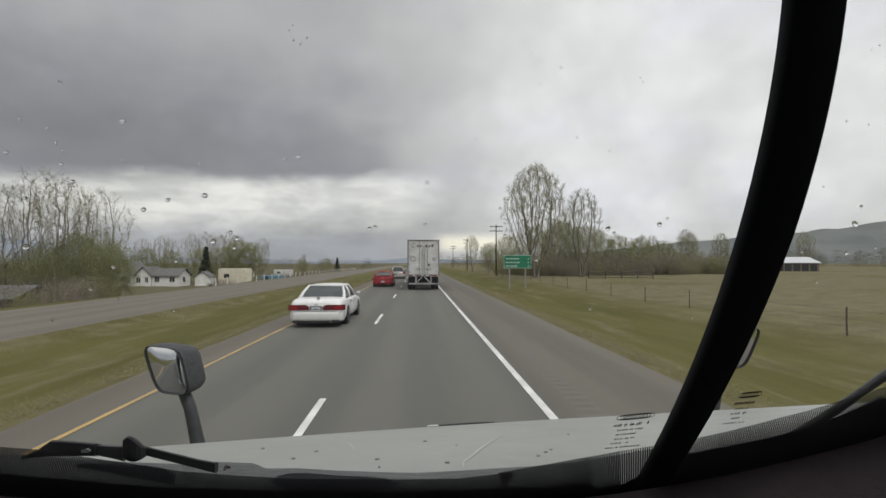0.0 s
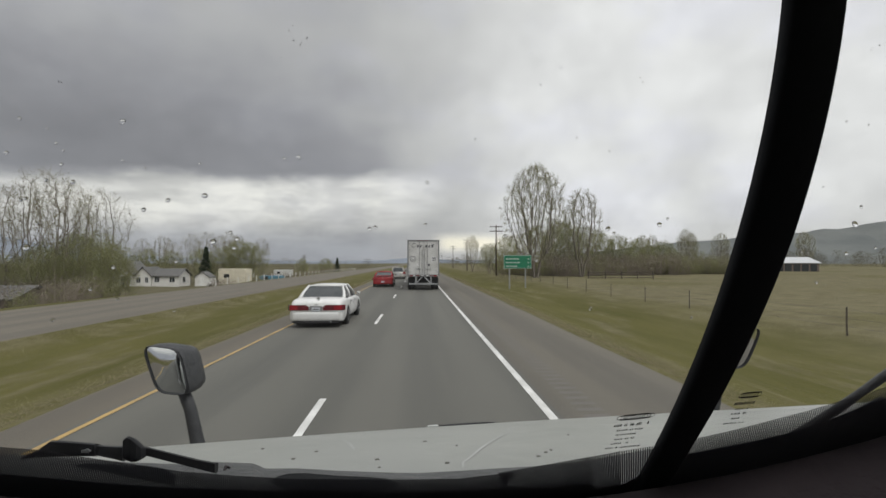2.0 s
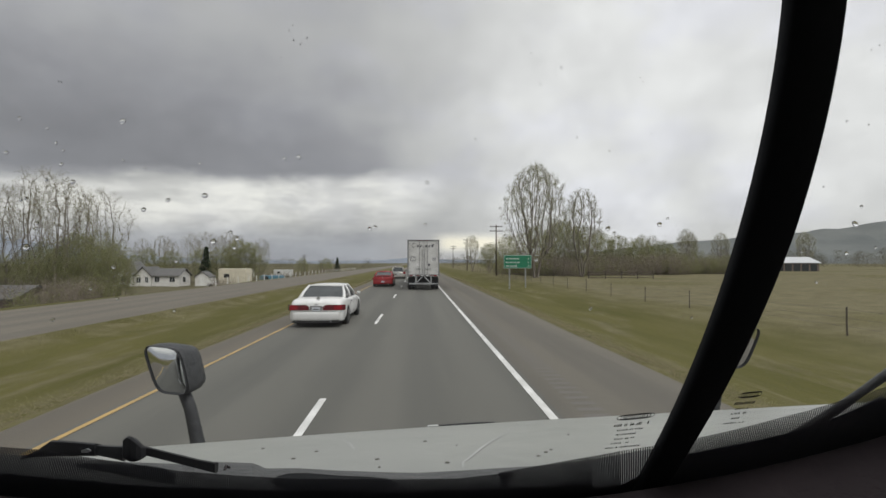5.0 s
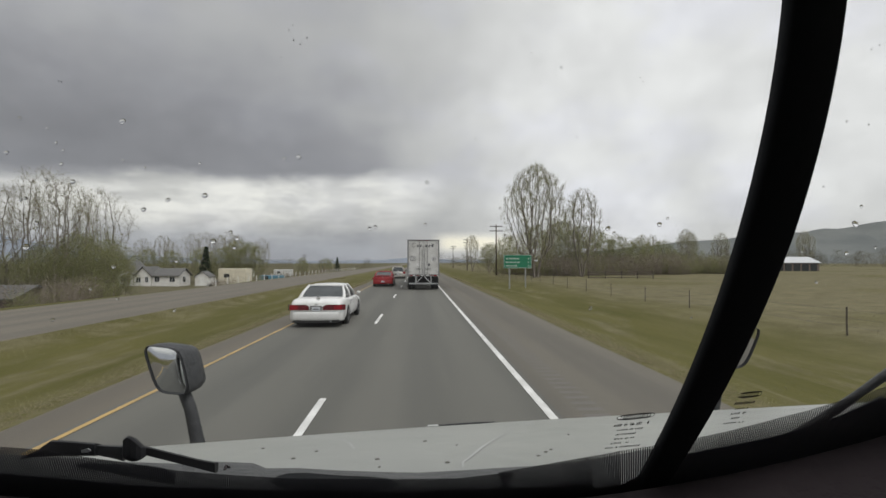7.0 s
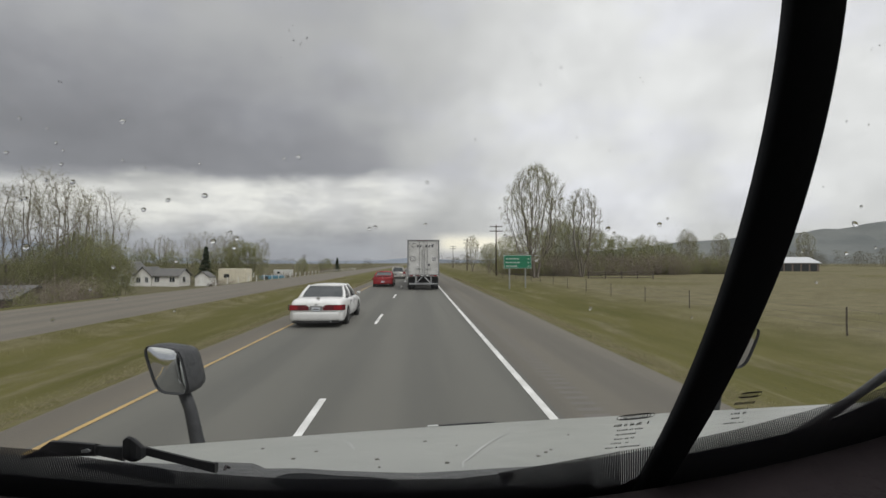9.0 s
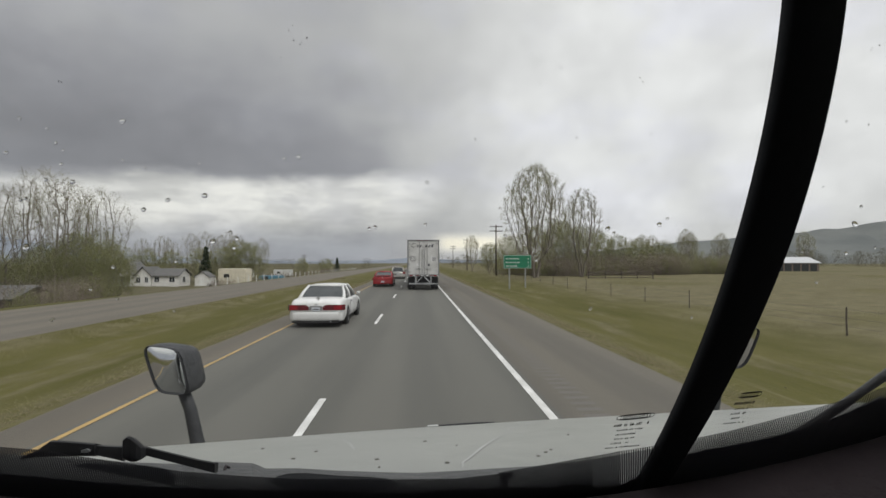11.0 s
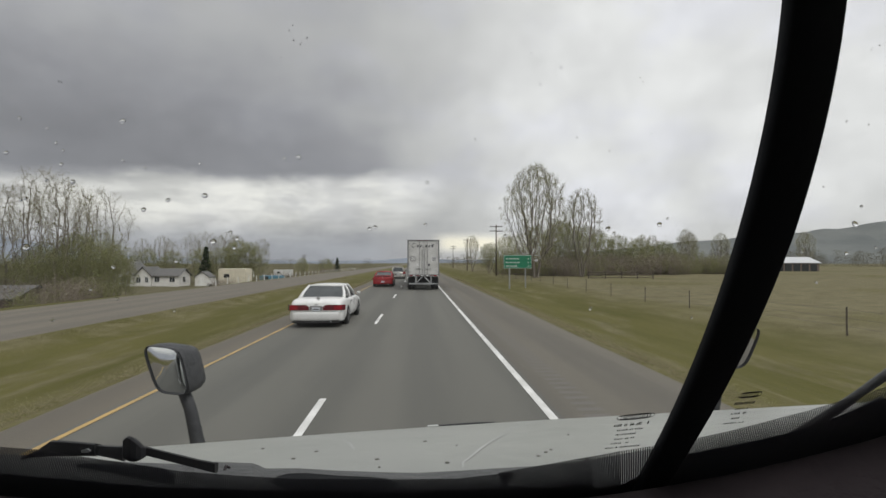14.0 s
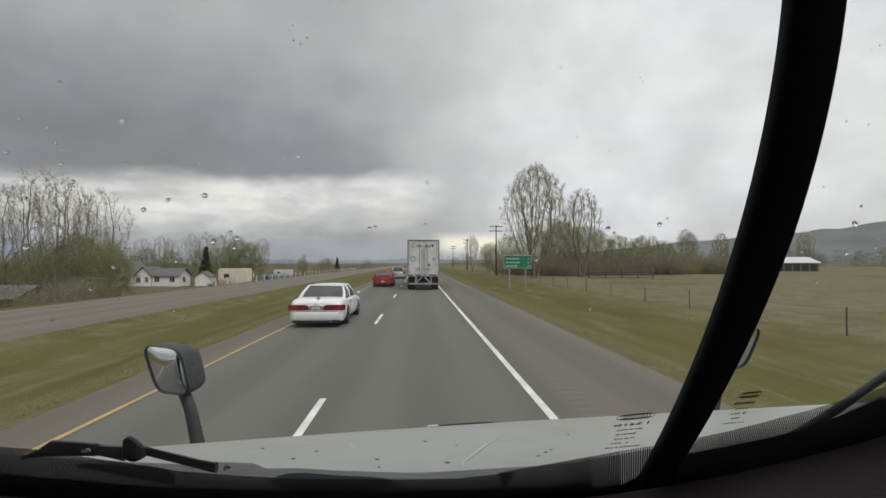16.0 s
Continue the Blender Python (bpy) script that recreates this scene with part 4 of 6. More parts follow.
def wire_fence(x, y0, y1, gap, height, base, mat, label, wires=3, thick=0.055, sway=0.05):
    f = thing("wire_fence", label, "fence", "roadside fences")
    random.seed(int(abs(x) * 10))
    spots = []
    y = y0
    while y < y1:
        px, lean = x + random.uniform(-sway, sway), random.uniform(-0.05, 0.05)
        h = height * random.uniform(0.92, 1.06)
        zb = base(px, y)
        bm = bmesh.new()
        tube(bm, [(px, y, zb - 0.3), (px + lean * 0.4, y, zb + h * 0.5), (px + lean, y + lean, zb + h)], [thick, thick * 0.95, thick * 0.85], 7)
        part("post", bm, mat, f)
        spots.append((px + lean * 0.5, y, zb, h))
        y += gap * random.uniform(0.92, 1.08)
    for k in range(wires):
        pts = [(a, b, z + h * (0.30 + 0.3 * k)) for a, b, z, h in spots]
        part("wire", tubed(pts, 0.003, 4), WIRE, f)
    return f


wire_fence(13.6, 9.0, 120, 4.5, 0.88, lambda x, y: -0.05, POST_WOOD, "weathered wooden post and wire fence beside the field", thick=0.027)
wire_fence(-20.4, 47.0, 150, 3.0, 0.70, lambda x, y: 0.0, WHITE_WOOD, "row of white painted posts along the road edge", wires=1, thick=0.045, sway=0.02)


def rail_fence(at):
    f = thing("rail_fence", "old timber rail fence at the brush", "fence", "roadside fences", at=at)
    for i in range(5):
        part("post", tubed([(i * 2.4, 0, -0.3), (i * 2.4, 0.03, 1.15)], [0.075, 0.065], 7), POST_WOOD, f)
    for i in range(4):
        for z in (0.35, 0.68, 1.0):
            part("rail", tubed([(i * 2.4 - 0.1, 0.09, z + 0.03 * ((i * 3 + int(z * 10)) % 3 - 1)), (i * 2.4 + 2.5, 0.09, z - 0.02)], 0.045, 6), POST_WOOD, f)


rail_fence(pose(21.5, 56.0, 0.0, 0, 0, 12))


def utility_pole(x, y, h, base, label, wires_to=None):
    p = thing("utility_pole", label, "utility pole", "utility poles", at=pose(x, y, base))
    part("pole", tubed([(0, 0, -0.5), (0, 0, h)], [0.15, 0.095], 9), POLE_WOOD, p, smooth=True)
    for z, w in ((h - 0.35, 1.1), (h - 1.15, 1.2)):
        arm = part("crossarm", boxed(-w, w, -0.16, -0.05, z - 0.06, z + 0.06, 0.01), POLE_WOOD, p)
        for k in (-0.95, -0.4, 0.4, 0.95):
            part("insulator", tubed([(k * w, -0.1, z + 0.06), (k * w, -0.1, z + 0.20)], [0.03, 0.045], 6), STEEL, arm)
    return p


for px, py, ph, pb in ((13.9, 80.0, 9.0, 0.0), (13.9, 128.0, 9.0, 0.0), (13.9, 180.0, 9.0, 0.0), (-49.0, 128.0, 8.0, -2.5), (-47.0, 190.0, 8.0, -2.5)):
    utility_pole(px, py, ph, pb, "dark wooden utility pole with crossarms")


# ---- homestead and yard across the road ----
def gable(bm, x0, x1, y0, y1, z0, z1, peak, along="x"):
    """A house body with a gable roofline, walls only."""
    if along == "x":
        ym = (y0 + y1) / 2
        loft(bm, [[(x, y0, z0), (x, y1, z0), (x, y1, z1), (x, ym, peak), (x, y0, z1)] for x in (x0, x1)])
    else:
        xm = (x0 + x1) / 2
        loft(bm, [[(x0, y, z0), (x1, y, z0), (x1, y, z1), (xm, y, peak), (x0, y, z1)] for y in (y0, y1)])


def gable_roof(house, x0, x1, y0, y1, z1, peak, along, mat, over=0.35, thick=0.12):
    for s in (-1, 1):
        bm = bmesh.new()
        if along == "x":
            ym, half = (y0 + y1) / 2, (y1 - y0) / 2
            k = (peak - z1) / half
            a, b = (ym + s * (half + over), z1 - over * k + 0.03), (ym, peak + 0.03)
            loft(bm, [[(x, a[0], a[1]), (x, b[0], b[1]), (x, b[0], b[1] + thick), (x, a[0], a[1] + thick)] for x in (x0 - over, x1 + over)])
        else:
            xm, half = (x0 + x1) / 2, (x1 - x0) / 2
            k = (peak - z1) / half
            a, b = (xm + s * (half + over), z1 - over * k + 0.03), (xm, peak + 0.03)
            loft(bm, [[(a[0], y, a[1]), (b[0], y, b[1]), (b[0], y, b[1] + thick), (a[0], y, a[1] + thick)] for y in (y0 - over, y1 + over)])
        part("roof", bm, mat, house)


def house_window(house, x, y, z, w, h, face="y"):
    """A framed window on a wall that faces the road (y) or sideways (x)."""
    d = 0.05
    frame_box = (x - w / 2 - 0.08, x + w / 2 + 0.08, y - d, y + 0.02, z - 0.08, z + h + 0.08) if face == "y" else (x - 0.02, x + d, y - w / 2 - 0.08, y + w / 2 + 0.08, z - 0.08, z + h + 0.08)
    win = part("window", boxed(*frame_box), WHITE_WOOD, house, "white window frame")
    pane_box = (x - w / 2, x + w / 2, y - d - 0.012, y - d + 0.01, z, z + h) if face == "y" else (x + d - 0.01, x + d + 0.012, y - w / 2, y + w / 2, z, z + h)
    part("pane", boxed(*pane_box), WINDOW_DARK, win)
    bar = (x - 0.03, x + 0.03, y - d - 0.02, y - d - 0.0125, z, z + h) if face == "y" else (x + d + 0.0125, x + d + 0.02, y - 0.03, y + 0.03, z, z + h)
    part("glazing_bar", boxed(*bar), WHITE_WOOD, win)


def siding(house, x0, x1, y, z0, z1):
    """Lapped boards on the wall that faces the road."""
    z = z0 + 0.1
    while z < z1:
        part("board", boxed(x0, x1, y - 0.022, y - 0.002, z, z + 0.24), SIDING, house)
        z += 0.26


def build_house():
    h = thing("white_house", "white farmhouse with grey gable roofs and porch", "house", at=pose(-56.0, 94, -2.6))
    bm = bmesh.new()
    gable(bm, -6.2, -1.2, 0.0, 6.5, -0.3, 2.5, 5.0, "y")
    part("wall", bm, SIDING, h, "white siding walls")
    gable_roof(h, -6.2, -1.2, 0.0, 6.5, 2.5, 5.0, "y", ROOF)
    bm = bmesh.new()
    gable(bm, -1.19, 2.0, 0.8, 5.8, -0.3, 2.3, 3.9, "y")
    part("wall", bm, SIDING, h)
    gable_roof(h, -1.0, 2.0, 0.8, 5.8, 2.3, 3.9, "y", ROOF)
    bm = bmesh.new()
    gable(bm, 2.01, 7.2, 1.2, 6.0, -0.3, 2.2, 3.5, "x")
    part("wall", bm, SIDING, h)
    gable_roof(h, 2.35, 7.2, 1.2, 6.0, 2.2, 3.5, "x", ROOF)
    for x, y, z, w, hh in ((-5.0, 0.0, 0.7, 1.1, 1.2), (-3.7, 0.0, 2.7, 0.8, 0.9), (-1.8, 0.0, 0.7, 0.5, 1.2), (-0.4, 0.8, 0.8, 0.8, 1.1), (1.2, 0.8, 0.8, 0.6, 1.1), (3.0, 1.2, 0.9, 0.9, 1.0), (6.0, 1.2, 0.9, 1.0, 1.0)):
        house_window(h, x, y, z, w, hh)
    house_window(h, 7.2, 3.4, 0.8, 1.0, 1.1, "x")
    door = part("door", boxed(-3.3, -2.4, -0.05, 0.0, 0.0, 2.1, 0.01), WINDOW_DARK, h, "dark front door")
    part("door_frame", boxed(-3.42, -2.28, -0.03, 0.01, 0.0, 2.22), WHITE_WOOD, door)
    part("chimney", boxed(-4.4, -3.8, 3.0, 3.6, 3.8, 5.3, 0.02), BARN, h)
    part("porch", boxed(-4.2, -1.3, -1.4, -0.03, -0.3, 0.05, 0.02), WHITE_WOOD, h)
    for i in range(11):
        part("porch_post", boxed(-4.15 + i * 0.28, -4.09 + i * 0.28, -1.38, -1.32, 0.05, 0.85), WHITE_WOOD, h)
    part("porch_rail", boxed(-4.2, -1.3, -1.4, -1.3, 0.85, 0.93), WHITE_WOOD, h)
    # white shed with a gable end
    s = thing("garden_shed", "small white garden shed with gable roof", "shed", at=pose(-44.5, 96, -2.6))
    bm = bmesh.new()
    gable(bm, -1.4, 1.4, 0, 2.6, -0.3, 1.9, 2.9, "y")
    part("wall", bm, SIDING, s)
    gable_roof(s, -1.4, 1.4, 0, 2.6, 1.9, 2.9, "y", ROOF, 0.2)
    part("door", boxed(-0.45, 0.45, -0.04, -0.002, 0, 1.8), WHITE_WOOD, s)
    # farther cottage gable
    g = thing("far_cottage", "white cottage gable behind the brush", "house", at=pose(-70, 98, -2.5))
    bm = bmesh.new()
    gable(bm, -2.4, 2.4, 0, 6, -0.3, 2.6, 4.6, "y")
    part("wall", bm, SIDING, g)
    gable_roof(g, -2.4, 2.4, 0, 6, 2.6, 4.6, "y", ROOF)
    house_window(g, 0, 0, 2.6, 0.8, 1.0)
    # old shed of dark boards
    b = thing("board_shed", "low weathered shed with dark board walls", "shed", at=pose(-37.2, 40.0, -2.3))
    bm = bmesh.new()
    gable(bm, -3.2, 3.2, 0, 4.5, -0.3, 1.5, 2.4, "x")
    part("wall", bm, BARN, b)
    gable_roof(b, -3.2, 3.2, 0, 4.5, 1.5, 2.4, "x", ROOF)
    for i in range(14):
        part("board", boxed(-3.15 + i * 0.45, -2.76 + i * 0.45, -0.03, -0.002, -0.2, 1.45), BARN, b)
    # low farm building across the field
    f = thing("field_barn", "long low white barn across the field", "barn", at=pose(98, 112, 0.0))
    bm = bmesh.new()
    gable(bm, -6, 6, 0, 7, -0.3, 2.2, 3.6, "x")
    part("wall", bm, BARN, f)
    gable_roof(f, -6, 6, 0, 7, 2.2, 3.6, "x", TRAILER_SIDE)
    for i in range(5):
        part("bay_door", boxed(-5.6 + i * 2.3, -3.8 + i * 2.3, -0.05, -0.002, 0, 1.9), WINDOW_DARK, f)


build_house()


def yard_trailer(x, y, w, h, mat, label, turn=0.0, name="box_van"):
    t = thing(name, label, "trailer", "yard vehicles", at=pose(x, y, min(ground_at(x, y), ground_at(x - 2, y), ground_at(x, y + 2)), 0, 0, turn))
    part("body", boxed(-w / 2, w / 2, 0, 2.4, 0.55, h, 0.12), mat, t)
    for i in range(int(w / 1.1)):
        part("rib", boxed(-w / 2 + 0.35 + i * 1.1, -w / 2 + 0.41 + i * 1.1, -0.02, -0.001, 0.7, h - 0.15), mat, t)
    for i in range(max(1, int(w / 3))):
        part("window", boxed(-w / 2 + 1.0 + i * 2.6, -w / 2 + 1.9 + i * 2.6, -0.03, -0.021, h * 0.55, h * 0.55 + 0.6), WINDOW_DARK, t)
    part("chassis", boxed(-w / 2 + 0.2, w / 2 - 0.2, 0.1, 2.3, 0.35, 0.55), RUBBER, t)
    for k in (-0.3, 0.3):
        for yy in (0.15, 2.25):
            bm = bmesh.new()
            loft(bm, [[(k * w + math.cos(a * math.pi / 8) * 0.36, yy + d, 0.36 + math.sin(a * math.pi / 8) * 0.36) for a in range(16)] for d in (-0.1, 0.1)])
            part("tyre", bm, TYRE, t)


yard_trailer(-50.0, 128, 8.0, 3.0, WHITE_WOOD, "long white caravan in the yard", 3)
yard_trailer(-30.5, 76, 4.6, 3.3, CREAM, "cream box van parked in the yard", -6)
yard_trailer(-41.0, 140, 5.4, 2.6, TRAILER_WHITE, "pale caravan parked in the yard", 8)
yard_trailer(-29.5, 92, 4.4, 1.6, TEAL_PAINT, "faded blue pickup parked in the yard", 0, "blue_pickup")

for cx, cy, turn, paint, what in ((-33.5, 84, 80, CAR_SILVER, "dusty silver car parked in the yard"), (-31.5, 104, 95, TEAL_PAINT, "faded blue car parked in the yard"), (-36.0, 96, 70, BARN, "rusty brown car parked in the yard")):
    car("parked_car", what, pose(cx, cy, min(ground_at(cx, cy), ground_at(cx - 3, cy)) + 0.02, 0, 0, turn), paint, 4.6, 1.8, SEDAN_TOP, (0.19, 0.335, 0.56, 0.72, 1.42), 0.94, (0.22, 0.79), (0.6, 0.96, 0.66, 0.8), group="yard cars")


# ---- plants ----
def tubes_from(segs, sides):
    """Many tapered bars as one vertex and face list."""
    verts, faces = [], []
    for p0, p1, r0, r1 in segs:
        d = p1 - p0
        if d.length < 1e-5:
            continue
        d.normalize()
        a = d.cross(Vector((0.3, 0.2, 1.0)) if abs(d.z) < 0.9 else Vector((1, 0.1, 0))).normalized()
        b = d.cross(a)
        k = len(verts)
        pointed = sides == 3 and r1 < 0.0075
        for p, r in ((p0, r0),) if pointed else ((p0, r0), (p1, r1)):
            for i in range(sides):
                t = 2 * math.pi * i / sides
                verts.append(p + (a * math.cos(t) + b * math.sin(t)) * r)
        if pointed:
            verts.append(p1)
            faces += [(k, k + 1, k + 3), (k + 1, k + 2, k + 3), (k + 2, k, k + 3)]
            continue
        for i in range(sides):
            j = (i + 1) % sides
            faces.append((k + i, k + j, k + sides + j, k + sides + i))
    return verts, faces


def leaf_cards(spots, size, rng):
    verts, faces = [], []
    for p in spots:
        a = Vector((rng.uniform(-1, 1), rng.uniform(-1, 1), rng.uniform(-1, 1))).normalized()
        b = a.cross(Vector((rng.uniform(-1, 1), rng.uniform(-1, 1), rng.uniform(-1, 1)))).normalized()
        s = size * rng.uniform(0.6, 1.35)
        k = len(verts)
        verts += [p - a * s, p + b * s * 0.8, p + a * s]
        faces.append((k, k + 1, k + 2))
    return verts, faces


def grow(seed, height, radius, base, points, step, stems, up, twig, sprays, bulge=0.6):
    """A crown that fills an egg-shaped space: limbs reach for free points in it. Gives thick and thin segments and the twig ends."""
    rng = np.random.default_rng(seed)
    h = rng.random(points * 3)
    a = rng.random(points * 3) * 2 * math.pi
    edge = np.where(h < bulge, np.sqrt(np.clip(1 - ((bulge - h) / bulge) ** 2, 0, 1)) * 0.75 + 0.25, np.sqrt(np.clip(1 - ((h - bulge) / (1 - bulge)) ** 2, 0, 1)))
    lobes = 1 + 0.16 * np.sin(3 * a + seed) + 0.12 * np.sin(5 * a + 7 * h + seed)
    q = rng.random(points * 3) ** 0.42 * edge * radius * lobes
    free = np.stack([q * np.cos(a), q * np.sin(a), base + h * (height - base)], 1)[:points]
    nodes, parent = [], []
    for k in range(stems):
        t = 2 * math.pi * (k + 0.3 * rng.random()) / stems
        lean = 0.0 if stems == 1 else 0.12 * radius
        prev = -1
        for i in range(max(2, int(base * 1.15 / step))):
            f = i / max(1, int(base * 1.15 / step) - 1)
            nodes.append((math.cos(t) * (0.15 * (stems > 1) + lean * f) + rng.normal(0, 0.03), math.sin(t) * (0.15 * (stems > 1) + lean * f) + rng.normal(0, 0.03), -0.3 + (base * 1.15 + 0.3) * f))
            parent.append(prev)
            prev = len(nodes) - 1
    nodes = np.array(nodes)
    reach = step * 7.5
    limit = np.zeros(len(nodes), int)
    for _ in range(90):
        if len(free) == 0:
            break
        gap = ((free[:, None, :] - nodes[None, :, :]) ** 2).sum(2)
        near = gap.argmin(1)
        dist = np.sqrt(gap[np.arange(len(free)), near])
        pull = {}
        for i in np.nonzero(dist < reach)[0]:
            v = (free[i] - nodes[near[i]]) / max(dist[i], 1e-6)
            pull[near[i]] = pull.get(near[i], np.zeros(3)) + v
        if not pull:
            break
        made = []
        for k, v in pull.items():
            if limit[k] >= 3:
                continue
            limit[k] += 1
            v = v / np.linalg.norm(v) + np.array((0, 0, up)) + rng.normal(0, 0.13, 3)
            made.append(nodes[k] + v / np.linalg.norm(v) * step)
            parent.append(int(k))
        if not made:
            break
        made = np.array(made)
        nodes = np.concatenate([nodes, made])
        limit = np.concatenate([limit, np.zeros(len(made), int)])
        hit = np.sqrt(((free[:, None, :] - made[None, :, :]) ** 2).sum(2)).min(1)
        free = free[hit > step * 1.7]
        if len(nodes) > points * 5:
            break
    size = np.full(len(nodes), twig ** 2.2)
    kids = np.zeros(len(nodes), int)
    for i in range(len(nodes) - 1, -1, -1):
        if parent[i] >= 0:
            size[parent[i]] += size[i]
            kids[parent[i]] += 1
    rad = size ** (1 / 2.2)
    thick, thin, ends = [], [], []
    for i, p in enumerate(parent):
        if p < 0:
            continue
        seg = (Vector(nodes[p]), Vector(nodes[i]), min(rad[p], rad[i] * 1.6), rad[i])
        (thick if rad[i] > 0.03 else thin).append(seg)
        if rad[i] < 0.032:
            d = seg[1] - seg[0]
            for _ in range(sprays):
                aim = (Vector(rng.normal(0, 1, 3)).normalized() * 0.75 + d.normalized() * 0.7 + Vector((0, 0, 0.25 + up))).normalized()
                long = step * rng.uniform(0.9, 2.0)
                tip = seg[1] + aim * long
                mid = seg[1].lerp(tip, rng.uniform(0.35, 0.6))
                thin.append((seg[1], tip, twig * 0.9, twig * 0.4))
                side = mid + (aim + Vector(rng.normal(0, 0.55, 3))).normalized() * long * 0.5
                thin.append((mid, side, twig * 0.6, twig * 0.4))
                ends += [mid, tip, side]
    return thick, thin, ends


def tree(name, label, seed, height, radius, base, points, step, stems=1, up=0.15, leaves=1, size=0.04, leaf=None, twig=0.009, sprays=2, jitter=0.12, bulge=0.6, category="tree"):
    rng = random.Random(seed)
    thick, thin, ends = grow(seed, height, radius, base, points, step, stems, up, twig, sprays, bulge)
    t = thing(name, label, category)
    raw("trunk", *tubes_from(thick, 5), BARK, t)
    raw("branches", *tubes_from(thin, 3), TWIGS, t)
    if leaves:
        spots = [e + Vector((rng.gauss(0, jitter), rng.gauss(0, jitter), rng.gauss(0, jitter))) for e in ends for _ in range(leaves)]
        raw("crown", *leaf_cards(spots, size, rng), leaf or BUDS, t)
    return t


def limbed(name, label, seed, height, stems, fork, tilt, spread, sides, leaves=1, size=0.05, girth=0.2, reach=0.34, taper=0.75, leaf=None, jitter=0.14, rise=0.03, category="tree"):
    """A tree of straight ascending limbs that carry shorter and shorter shoots."""
    rng = random.Random(seed)
    thick, thin, ends = [], [], []

    def shoot(p, d, length, rad, level):
        n = (8, 5, 2, 1)[level]
        q, r = p, rad
        for i in range(n):
            f = (i + 1) / n
            d = (d + Vector((rng.gauss(0, 0.05), rng.gauss(0, 0.05), rise))).normalized()
            e = q + d * length / n
            r2 = max(0.004, rad * (1 - 0.88 * f))
            (thick if r > 0.022 else thin).append((q, e, r, r2))
            if level < 3 and f > (0.2, 0.1, 0.1)[level]:
                for _ in range(sides[level]):
                    a = rng.uniform(0, 2 * math.pi)
                    u = d.cross(Vector((math.cos(a), math.sin(a), 0.1))).normalized()
                    s = (d + u * spread * rng.uniform(0.6, 1.35) + Vector((0, 0, 0.08))).normalized()
                    share = (reach, 0.45, 0.55)[level]
                    shoot(q.lerp(e, rng.random()), s, length * share * (1.15 - f * taper) * rng.uniform(0.65, 1.2), min(r2 * 0.75, r * 0.55), level + 1)
            q, r = e, r2
        if level >= 2:
            ends.append(q)

    if stems > 1:
        thick.append((Vector((0, 0, -0.3)), Vector((0, 0, fork * height * 0.5)), girth, girth * 0.85))
    for k in range(stems):
        a = 2 * math.pi * (k + 0.5 * rng.random()) / stems
        lean = tilt * rng.uniform(0.25, 1.0) if stems > 1 else 0.02
        z = fork * height * rng.uniform(0.35, 1.0) if stems > 1 else -0.3
        long = (height - z) * (1 - 0.45 * (lean / max(tilt, 0.01)) ** 2 * (stems > 1)) * rng.uniform(0.92, 1.0)
        d = Vector((math.cos(a) * lean, math.sin(a) * lean, 1)).normalized()
        if stems > 1:
            thick.append((Vector((0, 0, z * 0.45)), Vector((0, 0, z)) + d * 0.05, girth * 0.6, girth * 0.5))
        shoot(Vector((0, 0, z)), d, long, girth * (0.5 if stems > 1 else 1.0), 0)
    t = thing(name, label, category)
    raw("trunk", *tubes_from(thick, 6), BARK, t)
    raw("branches", *tubes_from(thin, 3), TWIGS, t)
    spots = [e + Vector((rng.gauss(0, jitter), rng.gauss(0, jitter), rng.gauss(0, jitter))) for e in ends for _ in range(leaves)]
    raw("crown", *leaf_cards(spots, size, rng), leaf or BUDS, t)
    return t


def conifer(seed, height):
    rng = random.Random(seed)
    t = thing("conifer", "dark green conifer beside the farmhouse", "tree")
    raw("trunk", *tubes_from([(Vector((0, 0, -0.2)), Vector((0, 0, height)), 0.16, 0.02)], 6), BARK, t)
    segs, spots = [], []
    z = 0.6
    while z < height:
        reach = (height - z) * 0.30 * rng.uniform(0.75, 1.15) + 0.15
        for _ in range(9):
            a = rng.uniform(0, 2 * math.pi)
            tip = Vector((math.cos(a) * reach, math.sin(a) * reach, z - reach * 0.18))
            segs.append((Vector((0, 0, z)), tip, 0.03, 0.01))
            for k in range(16):
                spots.append(Vector((0, 0, z)).lerp(tip, rng.uniform(0.2, 1.0)) + Vector((rng.gauss(0, 0.1), rng.gauss(0, 0.1), rng.gauss(0, 0.08))))
        z += 0.26
    raw("branches", *tubes_from(segs, 3), BARK, t)
    raw("crown", *leaf_cards(spots, 0.17, rng), NEEDLES, t)
    return t


